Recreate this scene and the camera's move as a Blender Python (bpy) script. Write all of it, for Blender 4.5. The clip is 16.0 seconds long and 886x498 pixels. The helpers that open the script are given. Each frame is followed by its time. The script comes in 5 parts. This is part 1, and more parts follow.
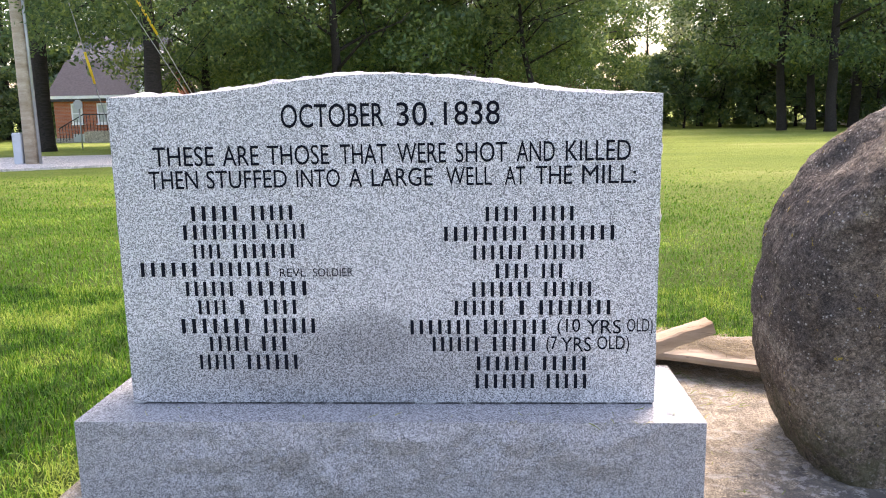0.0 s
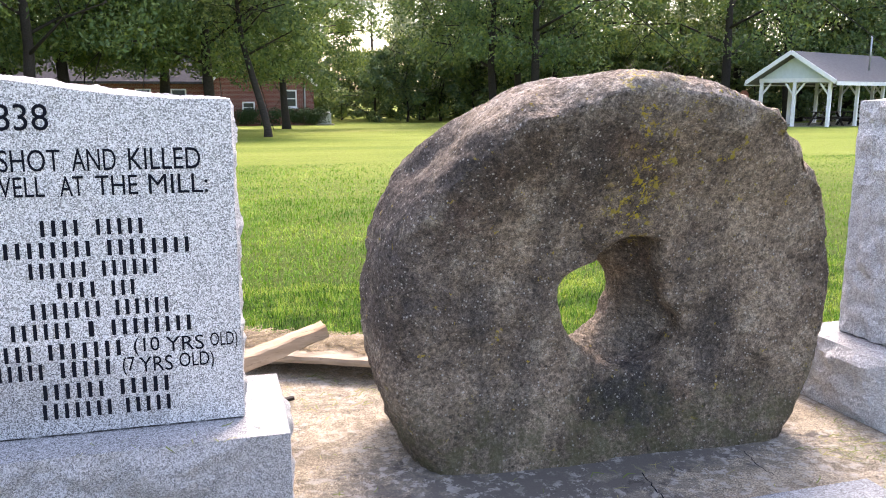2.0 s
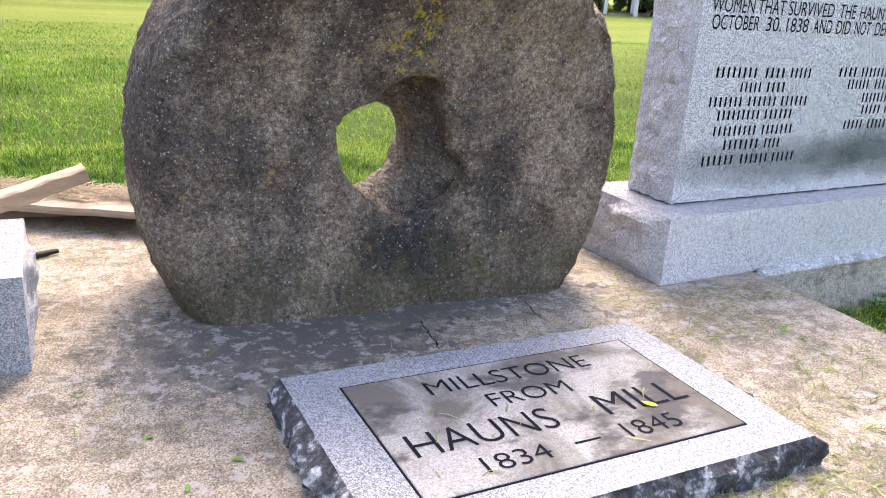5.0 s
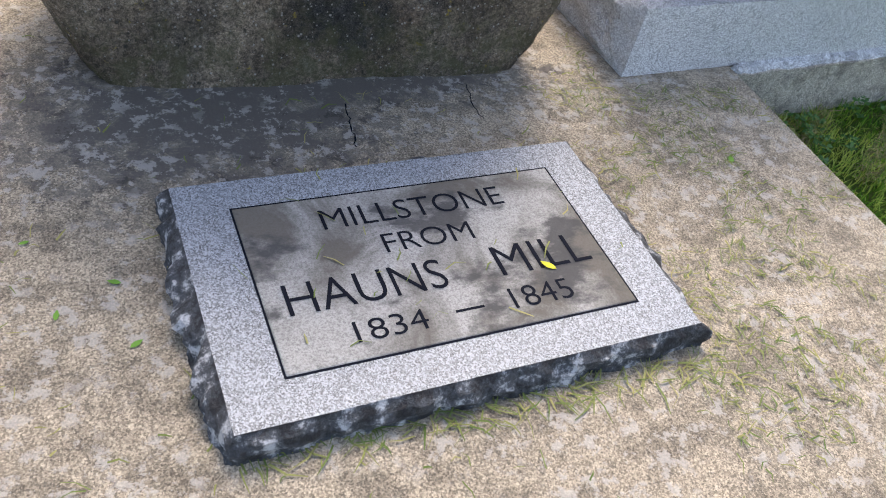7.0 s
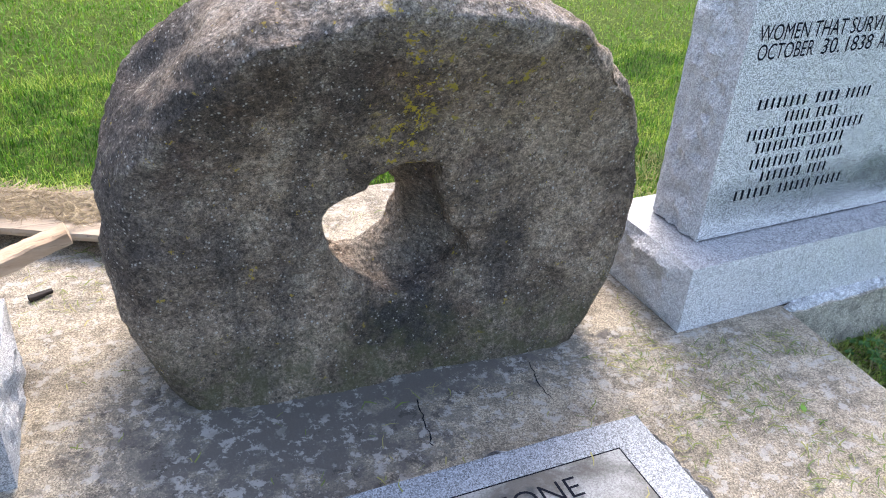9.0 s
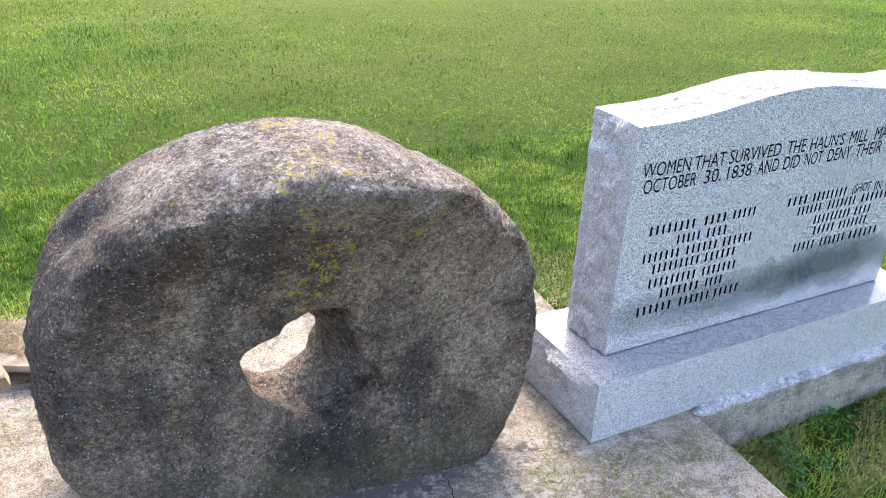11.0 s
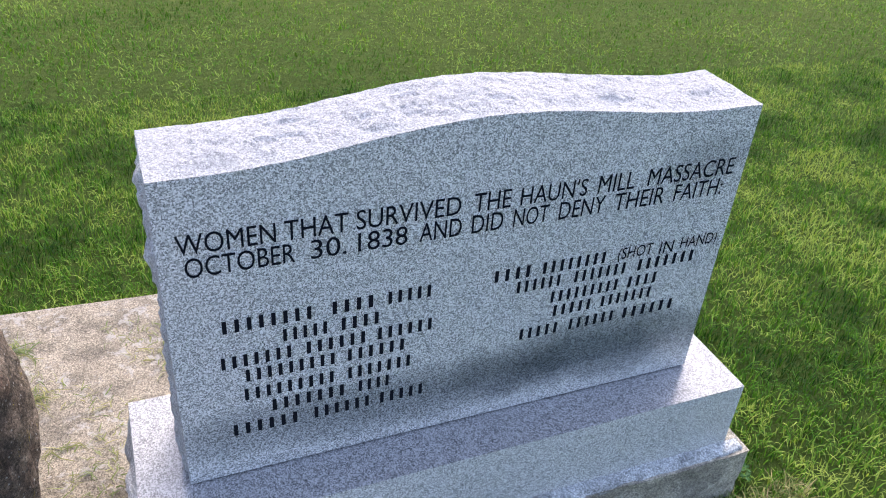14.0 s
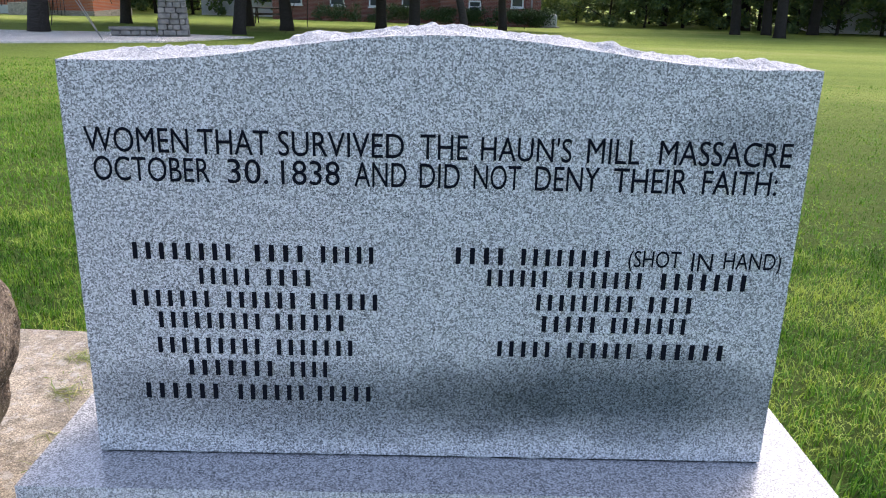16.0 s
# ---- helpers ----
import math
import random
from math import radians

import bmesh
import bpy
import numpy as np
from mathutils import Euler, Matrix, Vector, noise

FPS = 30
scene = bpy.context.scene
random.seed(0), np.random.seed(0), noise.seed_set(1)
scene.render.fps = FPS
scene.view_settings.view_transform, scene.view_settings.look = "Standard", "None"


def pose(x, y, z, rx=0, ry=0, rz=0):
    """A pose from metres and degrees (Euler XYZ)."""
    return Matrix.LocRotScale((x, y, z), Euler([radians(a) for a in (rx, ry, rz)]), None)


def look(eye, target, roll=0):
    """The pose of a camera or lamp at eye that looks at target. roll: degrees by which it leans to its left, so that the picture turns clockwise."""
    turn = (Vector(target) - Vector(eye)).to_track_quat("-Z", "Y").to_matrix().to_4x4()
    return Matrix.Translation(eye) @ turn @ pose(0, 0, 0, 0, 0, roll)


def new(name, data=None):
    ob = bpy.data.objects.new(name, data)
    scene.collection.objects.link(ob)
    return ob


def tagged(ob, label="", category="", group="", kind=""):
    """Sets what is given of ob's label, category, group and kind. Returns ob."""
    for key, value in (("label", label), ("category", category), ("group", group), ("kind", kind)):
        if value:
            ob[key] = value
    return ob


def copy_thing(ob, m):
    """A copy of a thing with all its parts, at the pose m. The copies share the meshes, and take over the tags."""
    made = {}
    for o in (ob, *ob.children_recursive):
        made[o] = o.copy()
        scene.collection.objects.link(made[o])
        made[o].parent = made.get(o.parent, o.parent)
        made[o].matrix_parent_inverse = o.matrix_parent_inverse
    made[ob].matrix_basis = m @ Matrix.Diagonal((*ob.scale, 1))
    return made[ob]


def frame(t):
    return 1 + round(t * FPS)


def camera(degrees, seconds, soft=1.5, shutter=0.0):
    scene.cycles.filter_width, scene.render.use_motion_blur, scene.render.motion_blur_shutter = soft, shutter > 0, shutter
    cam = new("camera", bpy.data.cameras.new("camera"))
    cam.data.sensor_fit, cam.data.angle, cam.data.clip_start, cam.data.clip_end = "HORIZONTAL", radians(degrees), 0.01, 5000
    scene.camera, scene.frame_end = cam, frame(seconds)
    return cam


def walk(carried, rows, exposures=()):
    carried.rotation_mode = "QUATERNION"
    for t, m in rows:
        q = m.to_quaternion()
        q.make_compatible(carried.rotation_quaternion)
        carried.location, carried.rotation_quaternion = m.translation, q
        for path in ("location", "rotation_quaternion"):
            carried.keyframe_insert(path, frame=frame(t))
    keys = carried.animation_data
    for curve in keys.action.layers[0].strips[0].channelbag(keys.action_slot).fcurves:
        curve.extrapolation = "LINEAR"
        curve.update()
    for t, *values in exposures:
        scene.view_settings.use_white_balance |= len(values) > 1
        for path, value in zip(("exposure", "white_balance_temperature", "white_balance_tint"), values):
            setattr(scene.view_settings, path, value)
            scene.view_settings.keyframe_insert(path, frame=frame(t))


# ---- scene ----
cam = camera(57.3, 16.0, soft=1.0)
PATH = [
    (0, (0.123, -0.103, 0.793), (-0.054, 1.857, 0.436), -1.1),
    (0.5, (0.13, -0.094, 0.793), (-0.005, 1.863, 0.403), -0.8),
    (1, (0.196, -0.088, 0.795), (0.242, 1.875, 0.409), -0.6),
    (1.5, (0.371, -0.081, 0.799), (0.607, 1.872, 0.439), -0.7),
    (2, (0.43, -0.073, 0.816), (0.891, 1.836, 0.435), 0.1),
    (2.5, (0.5, -0.078, 0.794), (1.066, 1.797, 0.389), 0.0),
    (3, (0.525, -0.063, 0.783), (1.176, 1.782, 0.365), 0.2),
    (3.5, (0.536, -0.056, 0.778), (1.241, 1.76, 0.326), 0.4),
    (4, (0.557, -0.061, 0.758), (1.292, 1.722, 0.231), 1.7),
    (4.5, (0.573, -0.056, 0.743), (1.336, 1.704, 0.178), 2.1),
    (5, (0.6, -0.048, 0.718), (1.393, 1.67, 0.069), 4.1),
    (5.2, (0.618, -0.035, 0.7), (1.409, 1.657, -0.014), 5.3),
    (7.3, (0.815, 0.171, 0.997), (1.534, 1.379, -0.426), 15.8),
    (7.5, (0.817, 0.175, 1.004), (1.529, 1.389, -0.417), 15.2),
    (8, (0.807, 0.185, 1.028), (1.515, 1.453, -0.348), 13.1),
    (8.5, (0.791, 0.2, 1.1), (1.436, 1.661, -0.104), 6.5),
    (9, (0.783, 0.221, 1.139), (1.431, 1.809, 0.11), 3.9),
    (9.2, (0.78, 0.226, 1.153), (1.44, 1.835, 0.164), 3.9),
    (11.3, (0.928, 0.12, 1.374), (1.672, 1.752, 0.49), 2.4),
    (11.5, (0.958, 0.158, 1.392), (1.78, 1.742, 0.49), 2.4),
    (12, (1.088, 0.302, 1.404), (2.04, 1.792, 0.47), 2.8),
    (12.5, (1.264, 0.331, 1.398), (2.206, 1.811, 0.439), 2.7),
    (13, (1.55, 0.338, 1.397), (2.341, 1.858, 0.366), 3.7),
    (13.5, (1.786, 0.406, 1.376), (2.528, 1.949, 0.342), 3.2),
    (14, (2.071, 0.535, 1.36), (2.621, 2.109, 0.256), 4.5),
    (14.5, (2.326, 0.549, 1.335), (2.593, 2.185, 0.216), 3.4),
    (15, (2.55, 0.535, 1.3), (2.449, 2.223, 0.231), 3.4),
    (15.5, (2.579, 0.518, 1.108), (2.468, 2.337, 0.284), 2.8),
    (16, (2.612, 0.478, 0.903), (2.482, 2.377, 0.289), 1.6),
]
walk(cam, [(t, look(eye, target, roll)) for t, eye, target, roll in PATH],
     exposures=[(t, e, k, 21 if t < 6 else (13 if t < 10 else 16)) for t, e, k in ((0, 2.18, 7300), (1.5, 2.30, 7200), (2.5, 2.54, 7300), (3.5, 2.56, 7300), (5.0, 2.42, 7200), (5.2, 2.4, 7200), (7.3, 1.7, 7000), (8.0, 1.75, 7000), (9.0, 2.25, 6600), (9.2, 2.3, 6600), (11.5, 2.27, 6600), (12.5, 2.08, 6600), (13, 2.03, 6600), (14.5, 1.62, 6400), (15.2, 1.62, 6400), (16, 1.72, 6500))])

# ---- light: bright hazy sky, weak wide sun from behind the stones ----
SUN_EL, SUN_AZ = 54.0, 24.0          # degrees; azimuth from +y towards +x
world = bpy.data.worlds.new("world")
scene.world = world
world.use_nodes = True
wn = world.node_tree.nodes
sky = wn.new("ShaderNodeTexSky")
sky.sky_type = "NISHITA"
sky.sun_disc = False
sky.sun_elevation, sky.sun_rotation = radians(SUN_EL), radians(SUN_AZ)
sky.dust_density, sky.air_density, sky.ozone_density = 3.0, 1.0, 1.0
wn["Background"].inputs["Strength"].default_value = 0.15
world.node_tree.links.new(sky.outputs["Color"], wn["Background"].inputs["Color"])
sun = new("sun", bpy.data.lights.new("sun", "SUN"))
sun.data.energy, sun.data.angle, sun.data.color = 0.8, radians(20), (1.0, 0.94, 0.86)
_d = Vector((math.sin(radians(SUN_AZ)) * math.cos(radians(SUN_EL)), math.cos(radians(SUN_AZ)) * math.cos(radians(SUN_EL)), math.sin(radians(SUN_EL))))
sun.matrix_world = look(_d * 50, (0, 0, 0))

# ---- materials ----
rng = np.random.default_rng(7)


class Mat:
    """A node material with short calls for its nodes."""

    def __init__(self, name, rough=0.7, metal=0.0, spec=0.5):
        self.m = bpy.data.materials.new(name)
        self.m.use_nodes = True
        self.n, self.l = self.m.node_tree.nodes, self.m.node_tree.links
        self.b = self.n["Principled BSDF"]
        self.b.inputs["Roughness"].default_value = rough
        self.b.inputs["Metallic"].default_value = metal
        self.b.inputs["Specular IOR Level"].default_value = spec
        self.tc = self.n.new("ShaderNodeTexCoord").outputs["Object"]

    def put(self, socket, value):
        if hasattr(value, "is_linked"):
            self.l.new(value, socket)
        else:
            socket.default_value = value

    def noise(self, scale, detail=4.0, rough=0.6, vec=None, distort=0.0):
        t = self.n.new("ShaderNodeTexNoise")
        t.inputs["Scale"].default_value, t.inputs["Detail"].default_value = scale, detail
        t.inputs["Roughness"].default_value, t.inputs["Distortion"].default_value = rough, distort
        self.l.new(vec or self.tc, t.inputs["Vector"])
        return t.outputs["Fac"]

    def voronoi(self, scale, out="Distance", vec=None):
        t = self.n.new("ShaderNodeTexVoronoi")
        t.inputs["Scale"].default_value = scale
        self.l.new(vec or self.tc, t.inputs["Vector"])
        return t.outputs[out]

    def ramp(self, fac, *stops):
        r = self.n.new("ShaderNodeValToRGB")
        e = r.color_ramp.elements
        while len(e) < len(stops):
            e.new(0.5)
        for k, (p, c) in zip(e, stops):
            k.position = p
            k.color = (*c, 1) if isinstance(c, tuple) else (c, c, c, 1)
        self.l.new(fac, r.inputs["Fac"])
        return r.outputs["Color"]

    def mix(self, fac, a, b, mode="MIX"):
        x = self.n.new("ShaderNodeMix")
        x.data_type, x.blend_type = "RGBA", mode
        self.put(x.inputs["Factor"], fac)
        for sock, v in ((x.inputs[6], a), (x.inputs[7], b)):
            self.put(sock, (*v, 1) if isinstance(v, tuple) else v)
        return x.outputs[2]

    def maths(self, op, a, b=0.0):
        x = self.n.new("ShaderNodeMath")
        x.operation = op
        self.put(x.inputs[0], a)
        self.put(x.inputs[1], b)
        return x.outputs[0]

    def axis(self, k):
        x = self.n.new("ShaderNodeSeparateXYZ")
        self.l.new(self.tc, x.inputs[0])
        return x.outputs[k]

    def island(self):
        return self.n.new("ShaderNodeNewGeometry").outputs["Random Per Island"]

    def chance(self):
        return self.n.new("ShaderNodeObjectInfo").outputs["Random"]

    def stretch(self, sx, sy, sz):
        x = self.n.new("ShaderNodeMapping")
        x.inputs["Scale"].default_value = (sx, sy, sz)
        self.l.new(self.tc, x.inputs["Vector"])
        return x.outputs[0]

    def bump(self, height, strength, distance=0.01):
        x = self.n.new("ShaderNodeBump")
        x.inputs["Strength"].default_value, x.inputs["Distance"].default_value = strength, distance
        self.l.new(height, x.inputs["Height"])
        self.l.new(x.outputs[0], self.b.inputs["Normal"])

    def done(self, colour, rough=None):
        self.put(self.b.inputs["Base Color"], (*colour, 1) if isinstance(colour, tuple) else colour)
        if rough is not None:
            self.put(self.b.inputs["Roughness"], rough)
        return self.m


def plain(name, colour, rough=0.6, metal=0.0, vary=0.25, scale=6.0, bump=0.0):
    """A painted or cast surface with gentle unevenness."""
    k = Mat(name, rough, metal)
    c = k.mix(k.ramp(k.noise(scale, 6), (0.3, 0.0), (0.7, 1.0)), tuple(v * (1 - vary) for v in colour), tuple(min(1, v * (1 + vary)) for v in colour))
    if bump:
        k.bump(k.noise(scale * 8, 4), bump, 0.004)
    return k.done(c)


def granite(name, rough, lift, bump, shade=1.0, pitch=70, cool=0.0, painted_shade=None):
    """Grey granite: pale feldspar, grey quartz and black mica grains of two to five millimetres."""
    k = Mat(name, rough)
    c = k.ramp(k.voronoi(430, "Color"), (0.24, 0.11), (0.38, 0.33), (0.52, 0.58), (0.70, 0.86))
    c = k.mix(0.32, c, k.ramp(k.noise(150, 6, 0.9), (0.40, 0.22), (0.47, 0.42), (0.53, 0.62), (0.60, 0.78)))
    mica = k.maths("MULTIPLY", k.ramp(k.noise(330, 3, 0.7), (0.54, 0.0), (0.57, 0.9)), k.ramp(k.noise(70, 3, 0.6), (0.40, 0.3), (0.54, 1.0)))
    c = k.mix(mica, c, (0.025, 0.028, 0.034))
    c = k.mix(k.ramp(k.noise(3.0, 5), (0.35, 0.0), (0.75, 0.22)), c, (0.30, 0.31, 0.31))
    c = k.mix(lift, c, (0.80, 0.78, 0.76))
    if painted_shade:
        # shade painted on the face: (middle x, middle z, half width, half height, depth)
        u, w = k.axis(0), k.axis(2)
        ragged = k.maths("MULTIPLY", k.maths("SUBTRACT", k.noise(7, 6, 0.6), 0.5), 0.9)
        for px, pz, hw, hh, deep in painted_shade:
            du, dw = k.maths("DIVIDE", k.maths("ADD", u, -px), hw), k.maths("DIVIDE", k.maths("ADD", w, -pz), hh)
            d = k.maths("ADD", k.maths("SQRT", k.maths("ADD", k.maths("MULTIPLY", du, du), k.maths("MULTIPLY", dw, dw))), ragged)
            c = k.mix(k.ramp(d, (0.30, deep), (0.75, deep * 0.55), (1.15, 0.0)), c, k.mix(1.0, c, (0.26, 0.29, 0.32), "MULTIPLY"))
    c = k.mix(1.0, c, (shade * (1 - cool), shade, shade * (1.01 + cool)), "MULTIPLY")
    if bump:
        k.bump(k.noise(pitch, 10, 0.72), bump, 0.6 / pitch)
    return k.done(k.mix(0.12, c, (0.60, 0.62, 0.68), "MULTIPLY"))


GRANITE_A = granite("granite_honed_killed", 0.27, 0.04, 0.0, painted_shade=[(-0.08, 0.05, 0.62, 0.14, 0.62), (-0.04, 0.15, 0.16, 0.06, 0.4)])
GRANITE_B = granite("granite_honed_women", 0.27, 0.04, 0.0, painted_shade=[(0.27, 0.112, 0.38, 0.095, 1.0), (-0.20, 0.10, 0.46, 0.08, 0.7), (0.44, 0.53, 0.12, 0.06, 0.4)])
GRANITE_TOP = granite("granite_polished", 0.18, 0.12, 0.0, 0.64)
GRANITE_TOP.node_tree.nodes["Principled BSDF"].inputs["Specular IOR Level"].default_value = 0.5
GRANITE_FLAT = granite("granite_plaque_rim", 0.5, 0.05, 0.15, 0.45, 70, 0.10)
GRANITE_SAWN = granite("granite_sawn", 0.65, 0.14, 1.0, 0.78, 40)
GRANITE_STEELED = granite("granite_steeled", 0.5, 0.10, 0.35, 1.0, 90)
GRANITE_ROCK = granite("granite_rock_pitch", 0.75, 0.30, 1.0, 1.05, 30)
GRANITE_CROWN = granite("granite_broken_top", 0.85, 0.36, 1.0, 0.80)
INK = plain("inscription_black", (0.006, 0.007, 0.012), 0.9, vary=0.2, scale=200)
INK.node_tree.nodes["Principled BSDF"].inputs["Specular IOR Level"].default_value = 0.1


def plaque_stone():
    k = Mat("weathered_marble", 0.8, spec=0.25)
    grain = k.ramp(k.noise(300, 3, 0.7), (0.35, (0.17, 0.168, 0.158)), (0.6, (0.32, 0.316, 0.30)))
    dirt = k.ramp(k.noise(5.5, 8, 0.62, distort=0.6), (0.42, 0.0), (0.60, 0.9))
    c = k.mix(dirt, grain, (0.085, 0.077, 0.063))
    black = k.ramp(k.noise(7.0, 6, 0.6, vec=k.stretch(1, 1.6, 1)), (0.55, 0.0), (0.63, 0.9))
    c = k.mix(black, c, (0.05, 0.05, 0.05))
    k.bump(k.noise(120, 5), 0.25, 0.003)
    return k.done(c, k.ramp(dirt, (0.0, 0.72), (1.0, 0.9)))


PLAQUE = plaque_stone()


def dark_edge():
    k = Mat("stained_rough_granite", 0.85)
    n = k.ramp(k.noise(26, 8, 0.7), (0.42, (0.018, 0.018, 0.020)), (0.53, (0.075, 0.082, 0.09)), (0.62, (0.50, 0.51, 0.52)))
    k.bump(k.noise(60, 8, 0.7), 1.0, 0.012)
    return k.done(n)


DARK_EDGE = dark_edge()


def millstone_rock():
    """Weathered gritty stone with lichen, pale grains and painted shade."""
    k = Mat("lichened_millstone", 0.92, spec=0.25)
    c = k.ramp(k.noise(5, 9, 0.68), (0.40, (0.098, 0.075, 0.057)), (0.5, (0.212, 0.163, 0.121)), (0.60, (0.325, 0.255, 0.190)))
    c = k.mix(k.ramp(k.noise(4.0, 6, 0.65), (0.55, 0.0), (0.66, 0.45)), c, (0.145, 0.082, 0.055))
    streak = k.ramp(k.noise(4.5, 8, 0.66, vec=k.stretch(1.0, 1.0, 0.30)), (0.50, 0.0), (0.62, 0.68))
    c = k.mix(streak, c, (0.080, 0.071, 0.064))
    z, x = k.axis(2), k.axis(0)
    # painted shade: flank away from the sun, and the bowl below the eye
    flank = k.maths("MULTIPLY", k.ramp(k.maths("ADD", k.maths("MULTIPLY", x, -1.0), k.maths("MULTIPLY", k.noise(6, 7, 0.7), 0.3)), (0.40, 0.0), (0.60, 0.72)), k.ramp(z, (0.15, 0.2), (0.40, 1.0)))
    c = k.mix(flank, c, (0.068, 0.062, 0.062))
    pale = k.ramp(k.noise(10, 9, 0.75), (0.56, 0.0), (0.63, 0.5))
    c = k.mix(pale, c, (0.34, 0.30, 0.245))
    # sunlit top painted in: paler mottling over the weathered crown
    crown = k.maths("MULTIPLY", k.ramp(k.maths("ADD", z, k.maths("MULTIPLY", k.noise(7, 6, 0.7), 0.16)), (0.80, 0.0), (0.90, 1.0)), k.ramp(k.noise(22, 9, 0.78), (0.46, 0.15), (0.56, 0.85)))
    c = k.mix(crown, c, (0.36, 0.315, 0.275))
    # light painted in the eye: pale floor, shaded wall, black bowl under it
    ex, ez = k.maths("ADD", x, -0.025), k.maths("ADD", z, -0.345)
    er = k.maths("SQRT", k.maths("ADD", k.maths("MULTIPLY", ex, ex), k.maths("MULTIPLY", ez, ez)))
    inside = k.maths("MULTIPLY", k.ramp(er, (0.118, 1.0), (0.142, 0.0)), k.maths("MULTIPLY", k.ramp(k.noise(11, 7, 0.7), (0.40, 0.2), (0.54, 0.95)), k.ramp(z, (0.25, 0.9), (0.33, 0.15))))
    deep = k.ramp(k.axis(1), (0.540, 0.0), (0.575, 1.0))
    c = k.mix(k.maths("MULTIPLY", inside, deep), c, (0.25, 0.215, 0.175))
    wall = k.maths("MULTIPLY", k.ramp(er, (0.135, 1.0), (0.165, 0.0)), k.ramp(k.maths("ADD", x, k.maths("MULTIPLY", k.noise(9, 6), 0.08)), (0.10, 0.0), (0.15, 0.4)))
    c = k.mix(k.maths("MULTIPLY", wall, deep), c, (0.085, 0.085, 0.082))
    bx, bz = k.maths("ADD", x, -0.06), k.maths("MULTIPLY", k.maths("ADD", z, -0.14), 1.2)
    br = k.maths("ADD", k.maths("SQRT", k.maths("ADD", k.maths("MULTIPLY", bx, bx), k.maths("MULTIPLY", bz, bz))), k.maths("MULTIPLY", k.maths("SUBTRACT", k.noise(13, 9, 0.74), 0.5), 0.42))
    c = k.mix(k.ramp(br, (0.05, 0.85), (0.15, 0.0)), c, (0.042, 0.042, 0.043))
    grit = k.ramp(k.noise(85, 8, 0.9), (0.39, 0.32), (0.47, 0.78), (0.53, 1.15), (0.60, 1.75))
    c = k.mix(1.0, c, grit, "MULTIPLY")
    c = k.mix(1.0, c, k.ramp(k.voronoi(420, "Color"), (0.22, 0.68), (0.5, 1.0), (0.78, 1.35)), "MULTIPLY")
    for scale, lo, hi, pick in ((58, 0.08, 0.20, 0.55), (110, 0.12, 0.28, 0.505)):
        peb = k.ramp(k.voronoi(scale), (lo, 1.0), (hi, 0.0))
        some = k.ramp(k.noise(scale * 0.6, 3), (pick, 0.0), (pick + 0.03, 1.0))
        c = k.mix(k.maths("MULTIPLY", k.maths("MULTIPLY", peb, some), 0.75), c, (0.56, 0.53, 0.48))
    pits = k.maths("MULTIPLY", k.ramp(k.voronoi(48), (0.14, 1.0), (0.26, 0.0)), k.ramp(k.noise(21, 3), (0.40, 1.0), (0.45, 0.0)))
    c = k.mix(k.maths("MULTIPLY", pits, 0.8), c, (0.035, 0.03, 0.026))
    # yellow lichen in a vertical run above the eye of the stone, and moss by the foot
    run = k.maths("MULTIPLY", k.ramp(k.maths("ABSOLUTE", k.maths("ADD", x, k.maths("MULTIPLY", k.maths("SUBTRACT", k.noise(5, 3), 0.5), 0.25))), (0.015, 1.0), (0.085, 0.0)), k.ramp(z, (0.46, 0.0), (0.53, 1.0)))
    spots = k.ramp(k.noise(44, 8, 0.78), (0.55, 0.0), (0.57, 1.0))
    c = k.mix(k.maths("MULTIPLY", k.maths("MULTIPLY", run, spots), 0.9), c, (0.46, 0.35, 0.025))
    side = k.maths("MULTIPLY", k.maths("MULTIPLY", k.ramp(k.maths("ABSOLUTE", k.maths("ADD", x, -0.17)), (0.10, 1.0), (0.22, 0.0)), k.ramp(z, (0.50, 0.0), (0.62, 1.0))), k.ramp(k.noise(30, 8, 0.76), (0.59, 0.0), (0.61, 0.9)))
    c = k.mix(side, c, (0.36, 0.29, 0.04))
    few = k.ramp(k.noise(36, 6, 0.7), (0.645, 0.0), (0.67, 0.85))
    c = k.mix(few, c, (0.38, 0.28, 0.05))
    foot = k.maths("MULTIPLY", k.ramp(k.maths("ADD", k.maths("MULTIPLY", z, -1.0), k.maths("MULTIPLY", k.noise(9, 7, 0.7), 0.4)), (0.0, 0.0), (0.14, 0.75)), k.ramp(k.noise(20, 8, 0.7), (0.44, 0.2), (0.56, 1.0)))
    c = k.mix(foot, c, (0.075, 0.076, 0.034))
    h = k.mix(0.35, k.noise(30, 12, 0.85), k.voronoi(95))
    k.bump(h, 1.0, 0.020)
    return k.done(c)


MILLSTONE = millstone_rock()


